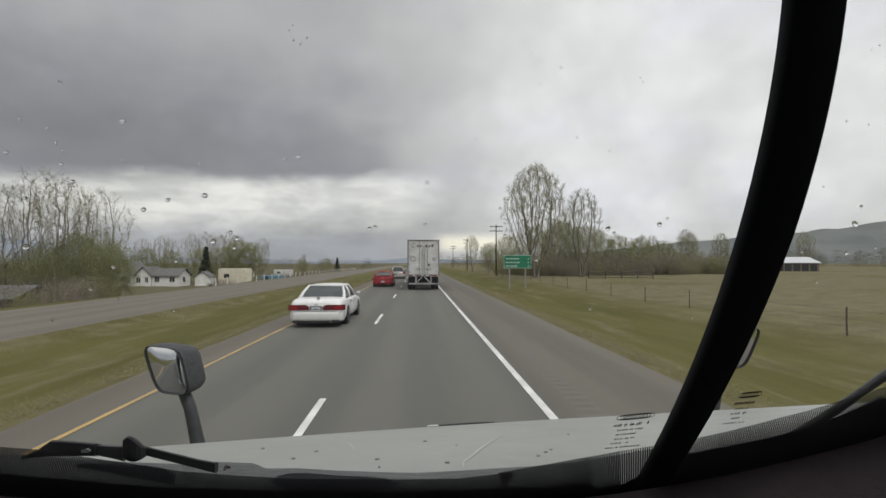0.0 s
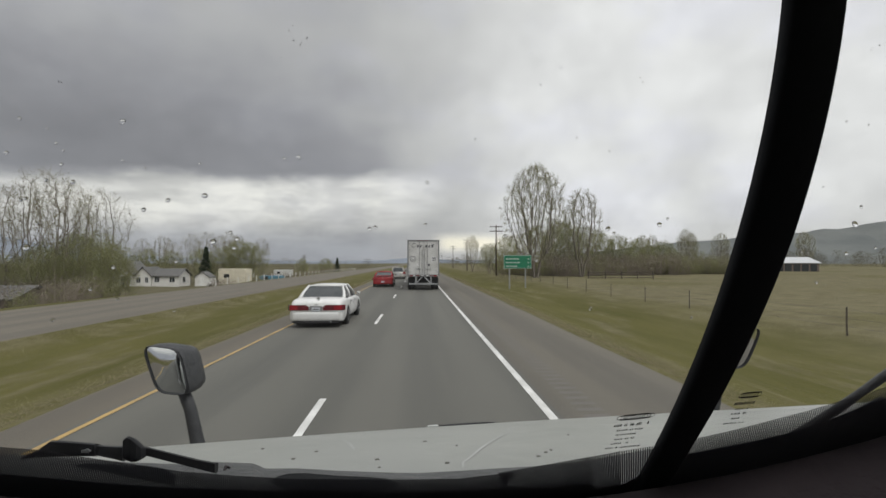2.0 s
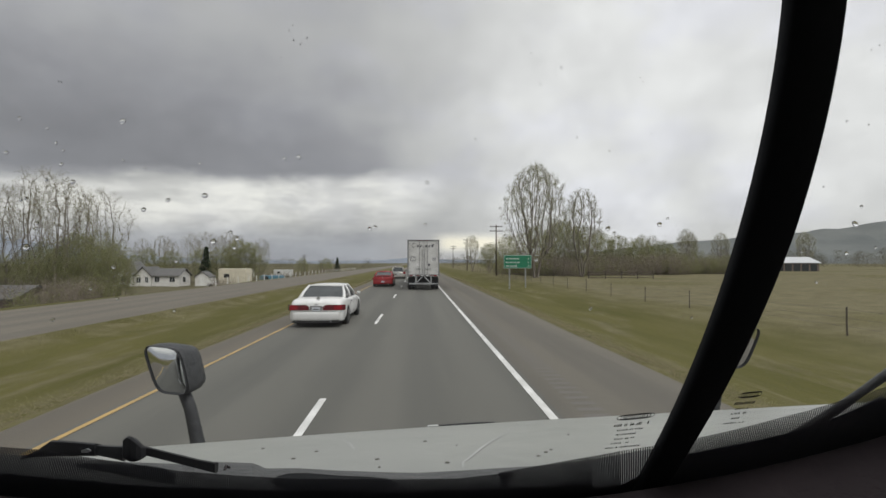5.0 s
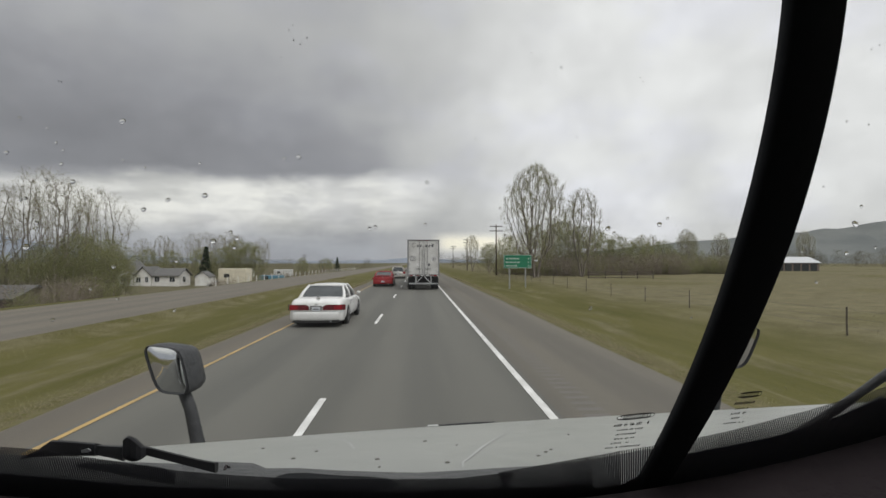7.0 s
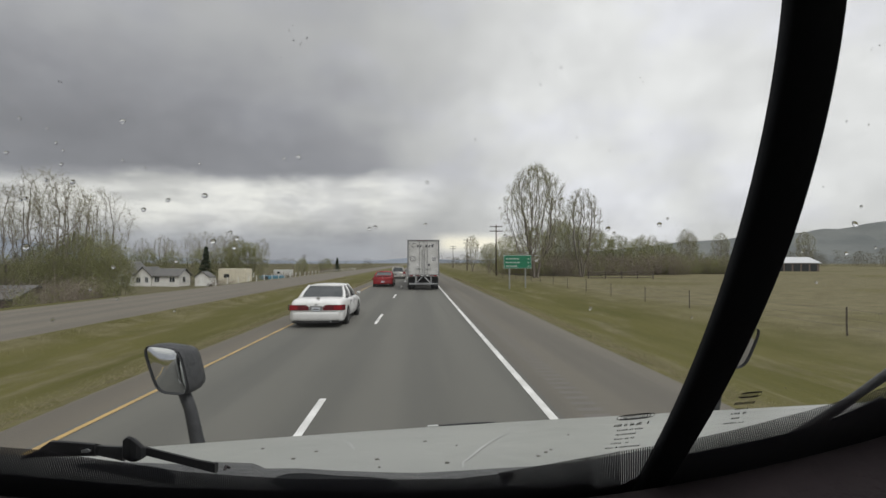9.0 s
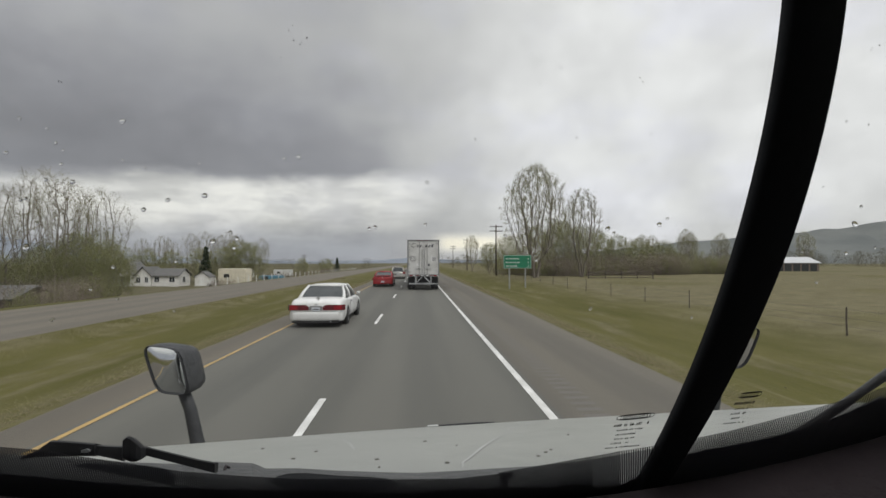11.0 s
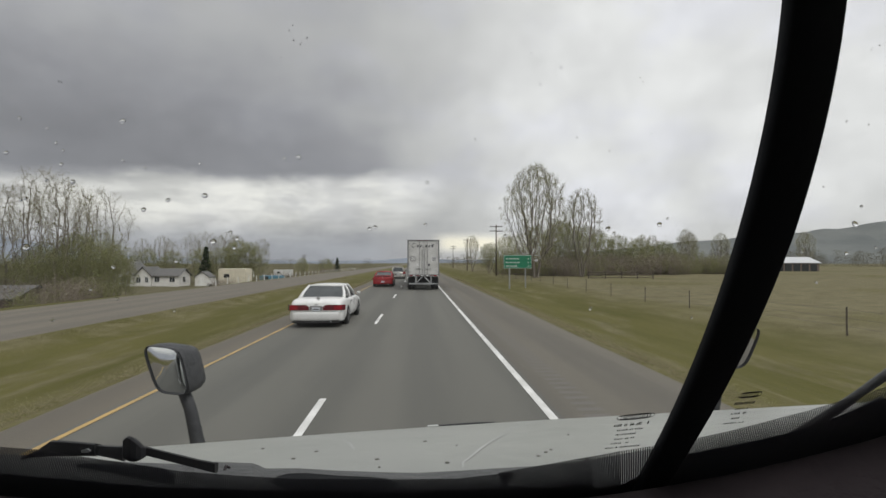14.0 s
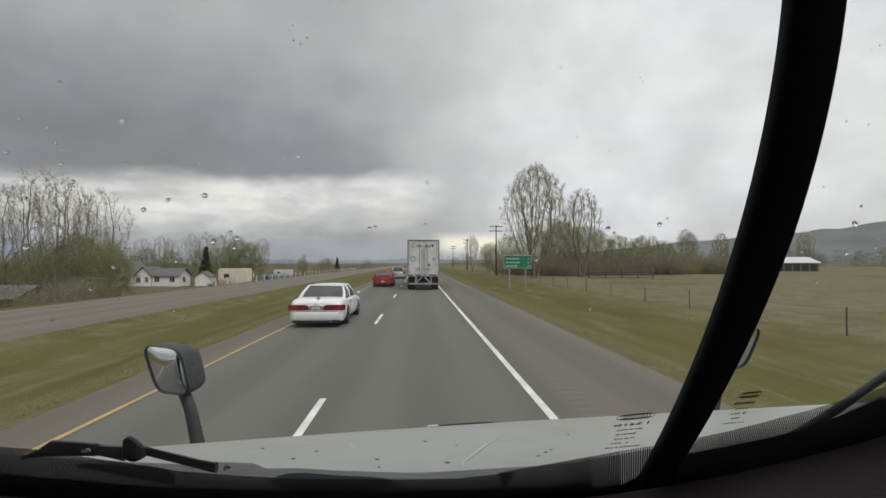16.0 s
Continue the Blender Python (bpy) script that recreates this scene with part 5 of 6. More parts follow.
def shrub(name, label, seed, height, width, leafy, mat, cat="shrub"):
    """Brush: a thicket of thin stems with twigs."""
    rng = random.Random(seed)
    segs, ends = [], []
    for _ in range(38):
        a, r = rng.uniform(0, 2 * math.pi), math.sqrt(rng.random()) * width * 0.5
        p = Vector((math.cos(a) * r, math.sin(a) * r, -0.15))
        d = Vector((math.cos(a) * 0.3 * rng.random(), math.sin(a) * 0.3 * rng.random(), 1)).normalized()
        h = height * rng.uniform(0.55, 1.0) * (1 - 0.35 * (2 * r / width) ** 2)
        q, rad = p, 0.022
        for i in range(4):
            d = (d + Vector((rng.gauss(0, 0.14), rng.gauss(0, 0.14), 0))).normalized()
            n = q + d * h / 4
            segs.append((q, n, rad, rad * 0.75))
            rad *= 0.75
            for _ in range(2):
                s = (d * rng.uniform(0.2, 0.9) + Vector((rng.gauss(0, 1), rng.gauss(0, 1), rng.gauss(0, 0.4))) * 0.6).normalized()
                e = n + s * h * rng.uniform(0.12, 0.3)
                segs.append((n, e, 0.011, 0.006))
                ends += [e, n.lerp(e, 0.6)]
            q = n
    t = thing(name, label, cat)
    raw("stems", *tubes_from(segs, 3), mat, t)
    pale = [(Vector((rng.uniform(-1, 1) * width * 0.4, rng.uniform(-1, 1) * width * 0.4, -0.1)), rng.uniform(0.7, 1.15)) for _ in range(5)]
    raw("young_stem", *tubes_from([(p, p + Vector((rng.gauss(0, 0.15), rng.gauss(0, 0.15), height * k * 0.85)), 0.024, 0.010) for p, k in pale], 4), PALE_STEMS, t)
    spots = [e + Vector((rng.gauss(0, 0.18), rng.gauss(0, 0.18), rng.gauss(0, 0.18))) for e in ends for _ in range(leafy + 1)]
    raw("foliage", *leaf_cards(spots, 0.07, rng), BROWN_BUDS if leafy < 3 else LEAVES, t)
    return t


def plant(model, spots, group, label="", rng=None):
    """Place copies of a plant; the model itself takes the first spot. Spots: x, y, z, size."""
    rng = rng or random.Random(len(spots) * 7 + 1)
    for i, (x, y, z, s) in enumerate(spots):
        m = pose(x, y, z, 0, 0, rng.uniform(0, 360)) @ Matrix.Diagonal((s * rng.uniform(0.9, 1.1), s * rng.uniform(0.9, 1.1), s, 1))
        if i == 0:
            model.matrix_world = m
        else:
            o = copy_thing(model, Matrix())
            o.matrix_world = m
            tagged(o, label, group=group)
    tagged(model, group=group)


rnd = random.Random(4)
# tall cottonwood pair above the brush
plant(tree("cottonwood", "tall cottonwood with pale spring buds above the brush", 11, 15.4, 4.3, 2.0, 2600, 0.36, 3, 0.16, 2, 0.062, twig=0.0115, sprays=5, bulge=0.66), [(16.8, 64.0, 0, 1.04)], "cottonwoods")
plant(tree("cottonwood", "slender cottonwood with thin upright limbs", 23, 13.0, 2.7, 1.8, 1400, 0.36, 3, 0.22, 2, 0.054, twig=0.0115, sprays=5, bulge=0.62), [(24.6, 67.0, 0, 1.02), (14.2, 118.0, 0, 0.72), (72, 118, 0, 0.86), (84, 121, 0, 0.8), (61, 120, 0, 0.75), (118, 132, 0, 0.9), (66, 124, 0, 0.76), (92, 119, 0, 0.8), (78, 126, 0, 0.82)], "cottonwoods", "bare cottonwood with thin upright limbs")
# bare trees across the road
poplar = tree("poplar", "bare poplar with upright limbs behind the brush", 31, 14.6, 3.4, 2.4, 1500, 0.62, 2, 0.10, 2, 0.045, twig=0.013, sprays=5, bulge=0.6)
plant(poplar, [(-39.4, 46.5, -2.5, 0.84), (-37.6, 47.5, -2.5, 0.97), (-36.0, 48.5, -2.5, 0.9), (-35.2, 52, -2.5, 0.88), (-41.5, 46, -2.5, 0.66), (-40.3, 43, -2.5, 0.55), (-66, 112, -2.5, 0.72), (-63, 115, -2.5, 0.78), (-60, 113, -2.5, 0.7), (-57, 117, -2.5, 0.82), (-53, 116, -2.5, 0.85), (-50.5, 119, -2.5, 0.8), (-48, 117, -2.5, 0.86), (-45.5, 116, -2.5, 0.8), (-40, 118, -2.5, 0.75)], "poplars", "bare poplar with upright limbs")
willow = tree("willow", "rounded willow in fresh yellow-green leaf", 42, 9.0, 3.6, 0.8, 560, 0.45, 4, 0.06, 10, 0.076, LEAVES, jitter=0.28, bulge=0.5)
plant(willow, [(-40.5, 112, -2.5, 1.02), (-43.6, 113, -2.5, 1.1), (-47, 112, -2.5, 0.9), (-63, 109, -2.5, 0.85), (-57, 108, -2.5, 0.8), (-51, 110, -2.5, 0.88), (-69, 107, -2.5, 0.8), (26.5, 84, 0, 1.12), (23.0, 88, 0, 0.98), (31, 83, 0, 0.98), (19.0, 96, 0, 0.86), (28.5, 87, 0, 1.08), (35, 86, 0, 0.88),
               (38, 84, 0, 0.8), (16.5, 104, 0, 0.72), (50, 90, 0, 0.72), (44, 88, 0, 0.76), (-44, 175, -2.5, 0.7), (-38, 190, -2.5, 0.7)], "willows", "rounded willow in fresh leaf")
osier = tree("osier", "tall osier thicket just coming into leaf", 57, 6.6, 2.7, 0.5, 520, 0.36, 6, 0.22, 10, 0.048, LEAVES, twig=0.007, jitter=0.24, bulge=0.55)
plant(osier, [(-34.0, 48.0, -2.3, 1.1), (-36.0, 50.0, -2.4, 1.15), (-32.0, 48.5, -2.2, 0.9), (-37.0, 46.5, -2.4, 0.92), (-35.4, 45.0, -2.4, 0.85), (-38.8, 44.5, -2.4, 0.8), (-32.8, 47.0, -2.2, 0.8), (-40.6, 46.0, -2.4, 0.75), (-31.2, 49.5, -2.2, 0.66), (-38.0, 48.5, -2.4, 1.0), (-34.8, 51.5, -2.3, 1.2)], "osiers", "osier thicket just coming into leaf")
thin_wood = limbed("alder", "thin young alder at the edge of the woods", 77, 7.4, 6, 0.2, 0.45, 0.7, (2, 2, 0), 3, 0.075, 0.10, 0.36, jitter=0.25)
rng_w = random.Random(21)
plant(thin_wood, [(x, 70 + 0.42 * x + rng_w.uniform(0, 8) if x > 22 else 112 - 1.5 * x + rng_w.uniform(0, 8), 0.0, rng_w.uniform(0.45, 0.95)) for x in [15 + 1.75 * i + rng_w.uniform(-0.9, 0.9) for i in range(28)]], "alders", "thin young alder at the edge of the woods")
plant(conifer(5, 8.2), [(-47.4, 104, -2.5, 1.0), (-30, 170, -2.5, 0.8), (-63.5, 96, -2.5, 0.55)], "conifers", "dark green conifer behind the brush")
# brush
brown = shrub("brush", "brown leafless brush thicket", 3, 3.4, 4.2, 2, BRUSH)
green = shrub("bush", "brush thicket coming into yellow-green leaf", 9, 3.2, 3.8, 4, BRUSH)
spots_b, spots_g = [], []
for i in range(105):
    x = rnd.uniform(16, 62)
    y = 66 + 0.28 * x + rnd.uniform(0, 9) if x > 22 else 112 - 1.9 * x + rnd.uniform(0, 12)
    (spots_b if rnd.random() < 0.52 else spots_g).append((x, y, 0.0, rnd.uniform(0.75, 1.35)))
for i in range(26):
    x = rnd.uniform(-44, -27.5)
    (spots_b if rnd.random() < 0.8 else spots_g).append((x, 42 + (x + 36) * -0.25 + rnd.uniform(-3, 4), -2.3 if x < -31 else -1.4, rnd.uniform(0.7, 1.0)))
for i in range(34):
    y = rnd.uniform(60, 190)
    (spots_b if rnd.random() < 0.75 else spots_g).append((-26 - rnd.random() * 0.06 * y, y, -1.9, rnd.uniform(0.45, 0.75)))
plant(brown, spots_b, "brush", "brown leafless brush thicket", rnd)
plant(green, spots_g, "bushes", "brush thicket coming into leaf", rnd)


def far_woods(name, label, spots, seed):
    """Woods too far off to tell the trees apart: many small clumps of twigs and leaves."""
    rng = random.Random(seed)
    verts, faces = [], []
    for x, y, z, h, w in spots:
        n = int(440 * h / 6)
        for _ in range(n):
            u = rng.random()
            r = w * 0.5 * math.sqrt(rng.random()) * (1 - 0.5 * u * u)
            a = rng.uniform(0, 6.283)
            p = Vector((x + math.cos(a) * r, y + math.sin(a) * r, z + h * u))
            s = rng.uniform(0.16, 0.36) * h / 8
            k = len(verts)
            d, e = Vector((rng.gauss(0, 1), rng.gauss(0, 1), rng.gauss(0, 1))).normalized() * s, Vector((rng.gauss(0, 1), rng.gauss(0, 1), rng.gauss(0, 1))).normalized() * s
            verts += [p - d * 0.5, p + d * 0.5, p + e]
            faces.append((k, k + 1, k + 2))
    ob = raw(name, verts, faces, FAR_WOOD)
    tagged(ob, label, "woodland", kind="stuff")


FAR_WOOD = varied("distant woodland", (0.085, 0.080, 0.055), (0.15, 0.138, 0.092), thin=0.45)
rng_far = random.Random(12)
spots = [(-rng_far.uniform(30, 420), rng_far.uniform(240, 520), -2.6, rng_far.uniform(3, 9), rng_far.uniform(5, 11)) for _ in range(150)]
spots += [(-rng_far.uniform(60, 330), rng_far.uniform(140, 260), -2.6, rng_far.uniform(2, 4.5), rng_far.uniform(4, 8)) for _ in range(70)]
spots += [(-24 - rng_far.random() ** 2 * 0.45 * y, y, -2.4, rng_far.uniform(1.6, 3.4), rng_far.uniform(3, 6)) for y in [rng_far.uniform(125, 430) for _ in range(120)]]
far_woods("woodland_west", "hazy brown and green tree line beyond the yard", spots, 1)
spots = [(rng_far.uniform(95, 430), rng_far.uniform(190, 330), 0.0, rng_far.uniform(4, 10), rng_far.uniform(6, 12)) for _ in range(190)]
spots += [(rng_far.uniform(14, 240), rng_far.uniform(330, 700), 0.0, rng_far.uniform(4, 11), rng_far.uniform(7, 14)) for _ in range(110)]
spots += [(15 + rng_far.random() * 0.35 * y, y, 0.0, rng_far.uniform(2.5, 5.0), rng_far.uniform(3, 6)) for y in [rng_far.uniform(115, 330) for _ in range(80)]]
far_woods("woodland_east", "hazy brown tree line at the field's far edge", spots, 2)


# ---- hills ----
def ridge(name, label, x0, x1, y, heights, mat, depth=600, seed=0):
    """A long hill with an uneven crest."""
    bm = bmesh.new()
    n = 90
    crest = [interp(heights, i / n) * (1 + 0.10 * noise.noise(Vector((i * 0.23, seed, 0))) + 0.04 * noise.noise(Vector((i * 0.9, seed, 4)))) for i in range(n + 1)]
    rings = []
    for k, (dy, f) in enumerate(((-depth, 0.0), (-depth * 0.6, 0.3), (-depth * 0.3, 0.68), (0, 1.0), (depth * 0.4, 0.5), (depth, 0.0))):
        rings.append([(x0 + (x1 - x0) * i / n, y + dy + 60 * noise.noise(Vector((i * 0.3, k, seed))), -3 + max(0.0, crest[i]) * f * (1 + 0.18 * noise.noise(Vector((i * 0.35, k * 2.0, seed + 2))) * (k not in (0, 3, 5)))) for i in range(n + 1)])
    loft(bm, rings, close=False)
    ob = new(name, mesh_of(name, bm, mat, True))
    tagged(ob, label, "hill", kind="structure")


ridge("hills_west", "distant hills in blue-grey haze colour under cloud", -3900, -300, 2900, [(0, 300), (0.15, 330), (0.3, 280), (0.38, 170), (0.5, 70), (0.65, 38), (0.8, 24), (1.0, 0)], HAZE_HILL, seed=3)
ridge("hills_north", "faint low hills at the end of the road", -700, 1500, 3600, [(0, 15), (0.2, 26), (0.3, 48), (0.38, 30), (0.6, 24), (1.0, 40)], HAZE_HILL, 400, seed=8)
ridge("hills_east", "long dark grassy ridge beyond the fields", 250, 2600, 1250, [(0, 0), (0.12, 42), (0.3, 80), (0.5, 125), (0.6, 180), (0.75, 210), (1.0, 190)], HAZE_RIDGE, 350, seed=5)


# ---- grass ----
def grass(name, label, count, seed, mat, place, tall):
    rng = random.Random(seed)
    verts, faces = [], []
    for _ in range(count):
        x, y, z = place(rng)
        h = tall * rng.uniform(0.5, 1.3)
        a = rng.uniform(0, 6.283)
        w = 0.0018 + 0.0005 * y
        dx, dy = math.cos(a) * w, math.sin(a) * w
        k = len(verts)
        verts += [(x - dx, y - dy, z - 0.02), (x + dx, y + dy, z - 0.02), (x - dy / w * h * 1.6, y + dx / w * h * 1.6, z + h * 0.6)]
        faces.append((k, k + 1, k + 2))
    tagged(raw(name, verts, faces, mat), label, "grass", kind="stuff")


def verge_place(rng):
    y = 2 + 70 * rng.random() ** 1.7
    side = rng.random()
    x = 5.18 + abs(rng.gauss(0, 0.5)) if side < 0.4 else -5.80 - abs(rng.gauss(0, 0.45)) if side < 0.75 else -11.95 + abs(rng.gauss(0, 0.5))
    return x, y, ground_at(x, y)


def turf_place(rng):
    y = 3 + 55 * rng.random() ** 1.6
    x = rng.uniform(-11.8, -5.9) if rng.random() < 0.5 else rng.uniform(5.4, 12.5)
    return x, y, ground_at(x, y)


def field_place(rng):
    y = 6 + 70 * rng.random() ** 1.5
    x = rng.uniform(12.5, 16 + y)
    return x, y, ground_at(x, y)


grass("grass_verge", "pale dry grass along the pavement edges", 60000, 1, STRAW, verge_place, 0.055)
grass("grass_turf", "short green spring grass on the verges", 12000, 2, BLADES, turf_place, 0.026)
grass("grass_field", "dry pale grass of the field", 42000, 3, STRAW, field_place, 0.055)


# ---- wipers, labels, drops, scuffs ----
def slab(rows, deep):
    """A flat bar drawn along its rows: x, y, upper and lower height, with softened edges."""
    bm = bmesh.new()
    loft(bm, [[(x, y, z0 + 0.15 * (z1 - z0)), (x, y + deep * 0.3, z0), (x, y + deep, z0), (x, y + deep, max(z0 + 0.0005, z1 - deep * 0.5)), (x, y + deep * 0.3, z1 - deep * 0.1), (x, y, z1 - 0.08 * (z1 - z0))] for x, y, z1, z0 in rows])
    return bm


def wiper():
    w = thing("windscreen_wiper", "black windscreen wiper resting at the cowl", "wiper")
    part("blade", slab([(-0.348, 0.422, 2.0690, 2.0665), (-0.333, 0.418, 2.0759, 2.0699), (-0.3154, 0.411, 2.0876, 2.0725), (-0.300, 0.414, 2.0850, 2.0712), (-0.2826, 0.417, 2.0816, 2.0695)], 0.010), RUBBER, w, "black rubber wiper blade")
    part("blade_rail", slab([(-0.2824, 0.419, 2.0796, 2.0695), (-0.270, 0.420, 2.0784, 2.0660), (-0.2613, 0.421, 2.0776, 2.0630)], 0.008), PLASTIC, w, "scuffed black blade rail")
    part("blade_clip", slab([(-0.2905, 0.4125, 2.0780, 2.0755), (-0.286, 0.4135, 2.0790, 2.0750), (-0.284, 0.4135, 2.0775, 2.0760)], 0.002), STEEL, w, "pale clip on the blade")
    part("pivot", slab([(-0.2590, 0.4170, 2.0790, 2.0690), (-0.2568, 0.4140, 2.0868, 2.0680), (-0.2530, 0.4130, 2.0893, 2.0668), (-0.2500, 0.4130, 2.0882, 2.0658), (-0.2462, 0.4150, 2.0828, 2.0652), (-0.2436, 0.4180, 2.0770, 2.0662)], 0.008), RUBBER, w, "black wiper joint")
    part("arm", slab([(-0.2474, 0.424, 2.0764, 2.0674), (-0.2308, 0.4305, 2.0683, 2.0590), (-0.2182, 0.4353, 2.0624, 2.0528), (-0.2062, 0.4402, 2.0564, 2.0466), (-0.1915, 0.4444, 2.0512, 2.0400)], 0.008), RUBBER, w, "black wiper arm")


wiper()


def cowl():
    """The plastic tray between the hood and the glass, with black slabs for its recess shade, seams and screws."""
    c = thing("cowl_cover", "dark grey plastic cowl cover below the glass", "trim")

    def panel(rows):
        # rows: the rim by the hood, then the lip by the glass
        bm = bmesh.new()
        loft(bm, [[(u, v + 0.05, w - 0.07), (u, v, w - 0.003), (u, v + 0.003, w), (x, y - 0.004, z + 0.001), (x, y, z), (x, y + 0.002, z - 0.06)] for x, y, z, u, v, w in rows])
        part("panel", bm, COWL_GREY, c, "dark grey plastic cowl panel")

    panel([(-0.66, 0.500, 2.062, -0.540, 0.408, 2.070), (-0.5003, 0.5242, 2.0353, -0.4091, 0.4295, 2.0476), (-0.4346, 0.5369, 2.0248, -0.3554, 0.4398, 2.0382), (-0.3929, 0.5464, 2.0160, -0.3214, 0.4477, 2.0304),
           (-0.3373, 0.5575, 2.0060, -0.2759, 0.4571, 2.0214), (-0.2808, 0.5671, 1.9979, -0.2298, 0.4651, 2.0140), (-0.2661, 0.5639, 2.0029, -0.2177, 0.4623, 2.0183), (-0.2014, 0.5737, 1.9944, -0.1648, 0.4707, 2.0106),
           (-0.1959, 0.5776, 1.9898, -0.1604, 0.4740, 2.0065), (-0.1892, 0.5825, 1.9840, -0.1550, 0.4782, 2.0014), (-0.1486, 0.5864, 1.9813, -0.1218, 0.4815, 1.9988), (-0.1007, 0.5943, 1.9737, -0.0826, 0.4884, 1.9919)])
    panel([(-0.1006, 0.5943, 1.9737, -0.0825, 0.4884, 1.9919), (-0.0436, 0.6017, 1.9668, -0.0358, 0.4950, 1.9854), (0.0004, 0.6060, 1.9630, 0.0004, 0.4988, 1.9818)])
    panel([(0.0006, 0.6060, 1.9630, 0.0006, 0.4988, 1.9818), (0.0454, 0.6062, 1.9640, 0.0373, 0.4992, 1.9823), (0.1167, 0.6047, 1.9673, 0.0961, 0.4984, 1.9848)])
    panel([(0.1169, 0.6047, 1.9673, 0.0963, 0.4984, 1.9848), (0.1660, 0.6033, 1.9697, 0.1367, 0.4975, 1.9865), (0.1958, 0.6008, 1.9730, 0.1626, 0.4997, 1.9841), (0.2323, 0.5957, 1.9796, 0.1929, 0.4955, 1.9896), (0.2675, 0.5887, 1.9883, 0.2221, 0.4897, 1.9972), (0.3021, 0.5818, 1.9970, 0.2508, 0.4839, 2.0047), (0.318, 0.5850, 1.9800, 0.265, 0.4900, 1.9900)])
    # black slabs laid on the panel as the shade of scoops below its rim
    for rows in ([(-0.3698, 0.5185, 2.0207, -0.3656, 0.5128, 2.0214), (-0.3673, 0.5275, 2.0186, -0.3565, 0.5122, 2.0202), (-0.3418, 0.5348, 2.0135, -0.3217, 0.5036, 2.0173), (-0.3096, 0.5430, 2.0079, -0.2799, 0.4913, 2.0150), (-0.2885, 0.5387, 2.0061, -0.2601, 0.4861, 2.0140), (-0.2665, 0.5205, 2.0070, -0.2474, 0.4834, 2.0133)],
                 [(-0.1669, 0.5297, 1.9933, -0.1655, 0.5255, 1.9939), (-0.1633, 0.5470, 1.9902, -0.1526, 0.5115, 1.9960), (-0.1547, 0.5582, 1.9881, -0.1383, 0.4996, 1.9978), (-0.1361, 0.5636, 1.9858, -0.1202, 0.4986, 1.9966), (-0.0960, 0.5670, 1.9799, -0.0859, 0.5077, 1.9900), (-0.0622, 0.5712, 1.9756, -0.0561, 0.5160, 1.9850), (-0.0379, 0.5706, 1.9732, -0.0352, 0.5303, 1.9799), (-0.0232, 0.5539, 1.9747, -0.0229, 0.5454, 1.9761)]):
        bm = bmesh.new()
        loft(bm, [[(x, y, z), (u, v, w), (u, v, w - 0.012), (x, y, z - 0.012)] for x, y, z, u, v, w in rows])
        part("scoop_shade", bm, POST_SHADE_BLACK, c, "black slab as recess shade below the cowl rim")
    for x, y, z, r in ((-0.2334, 0.5375, 2.0030, 0.0040), (-0.0087, 0.5770, 1.9670, 0.0028)):
        bm = bmesh.new()
        loft(bm, [[(x + math.cos(a * math.pi / 7) * r * k, y + math.sin(a * math.pi / 7) * r * k * 1.6, z + d) for a in range(14)] for k, d in ((1.0, -0.006), (1.0, 0.001), (0.6, 0.002))])
        part("screw", bm, DASH, c, "black screw head")
    part("hose_nozzle", tubed([(-0.2189, 0.533, 2.004), (-0.2222, 0.5453, 2.0034), (-0.2171, 0.5424, 2.0033)], [0.0014, 0.002, 0.0014], 7), DASH, c)


cowl()


def second_wiper():
    w = thing("passenger_wiper", "grey wiper arm resting on the passenger's pane", "wiper")
    part("arm", tubed([(0.343, 0.4793, 2.0256), (0.370, 0.4645, 2.0449), (0.3924, 0.4468, 2.0686), (0.4109, 0.4275, 2.0956), (0.4215, 0.4144, 2.1146), (0.4373, 0.397, 2.141)], [0.002, 0.003, 0.004, 0.0042, 0.0036, 0.0042], 8), COWL_GREY, w, "dark grey wiper arm", smooth=True)
    part("blade", tubed([(0.361, 0.4774, 2.0278), (0.392, 0.4608, 2.0494), (0.4197, 0.4434, 2.0727), (0.4538, 0.4191, 2.1068)], [0.002, 0.0035, 0.0045, 0.005], 6), PLASTIC, w, "black wiper blade")


second_wiper()


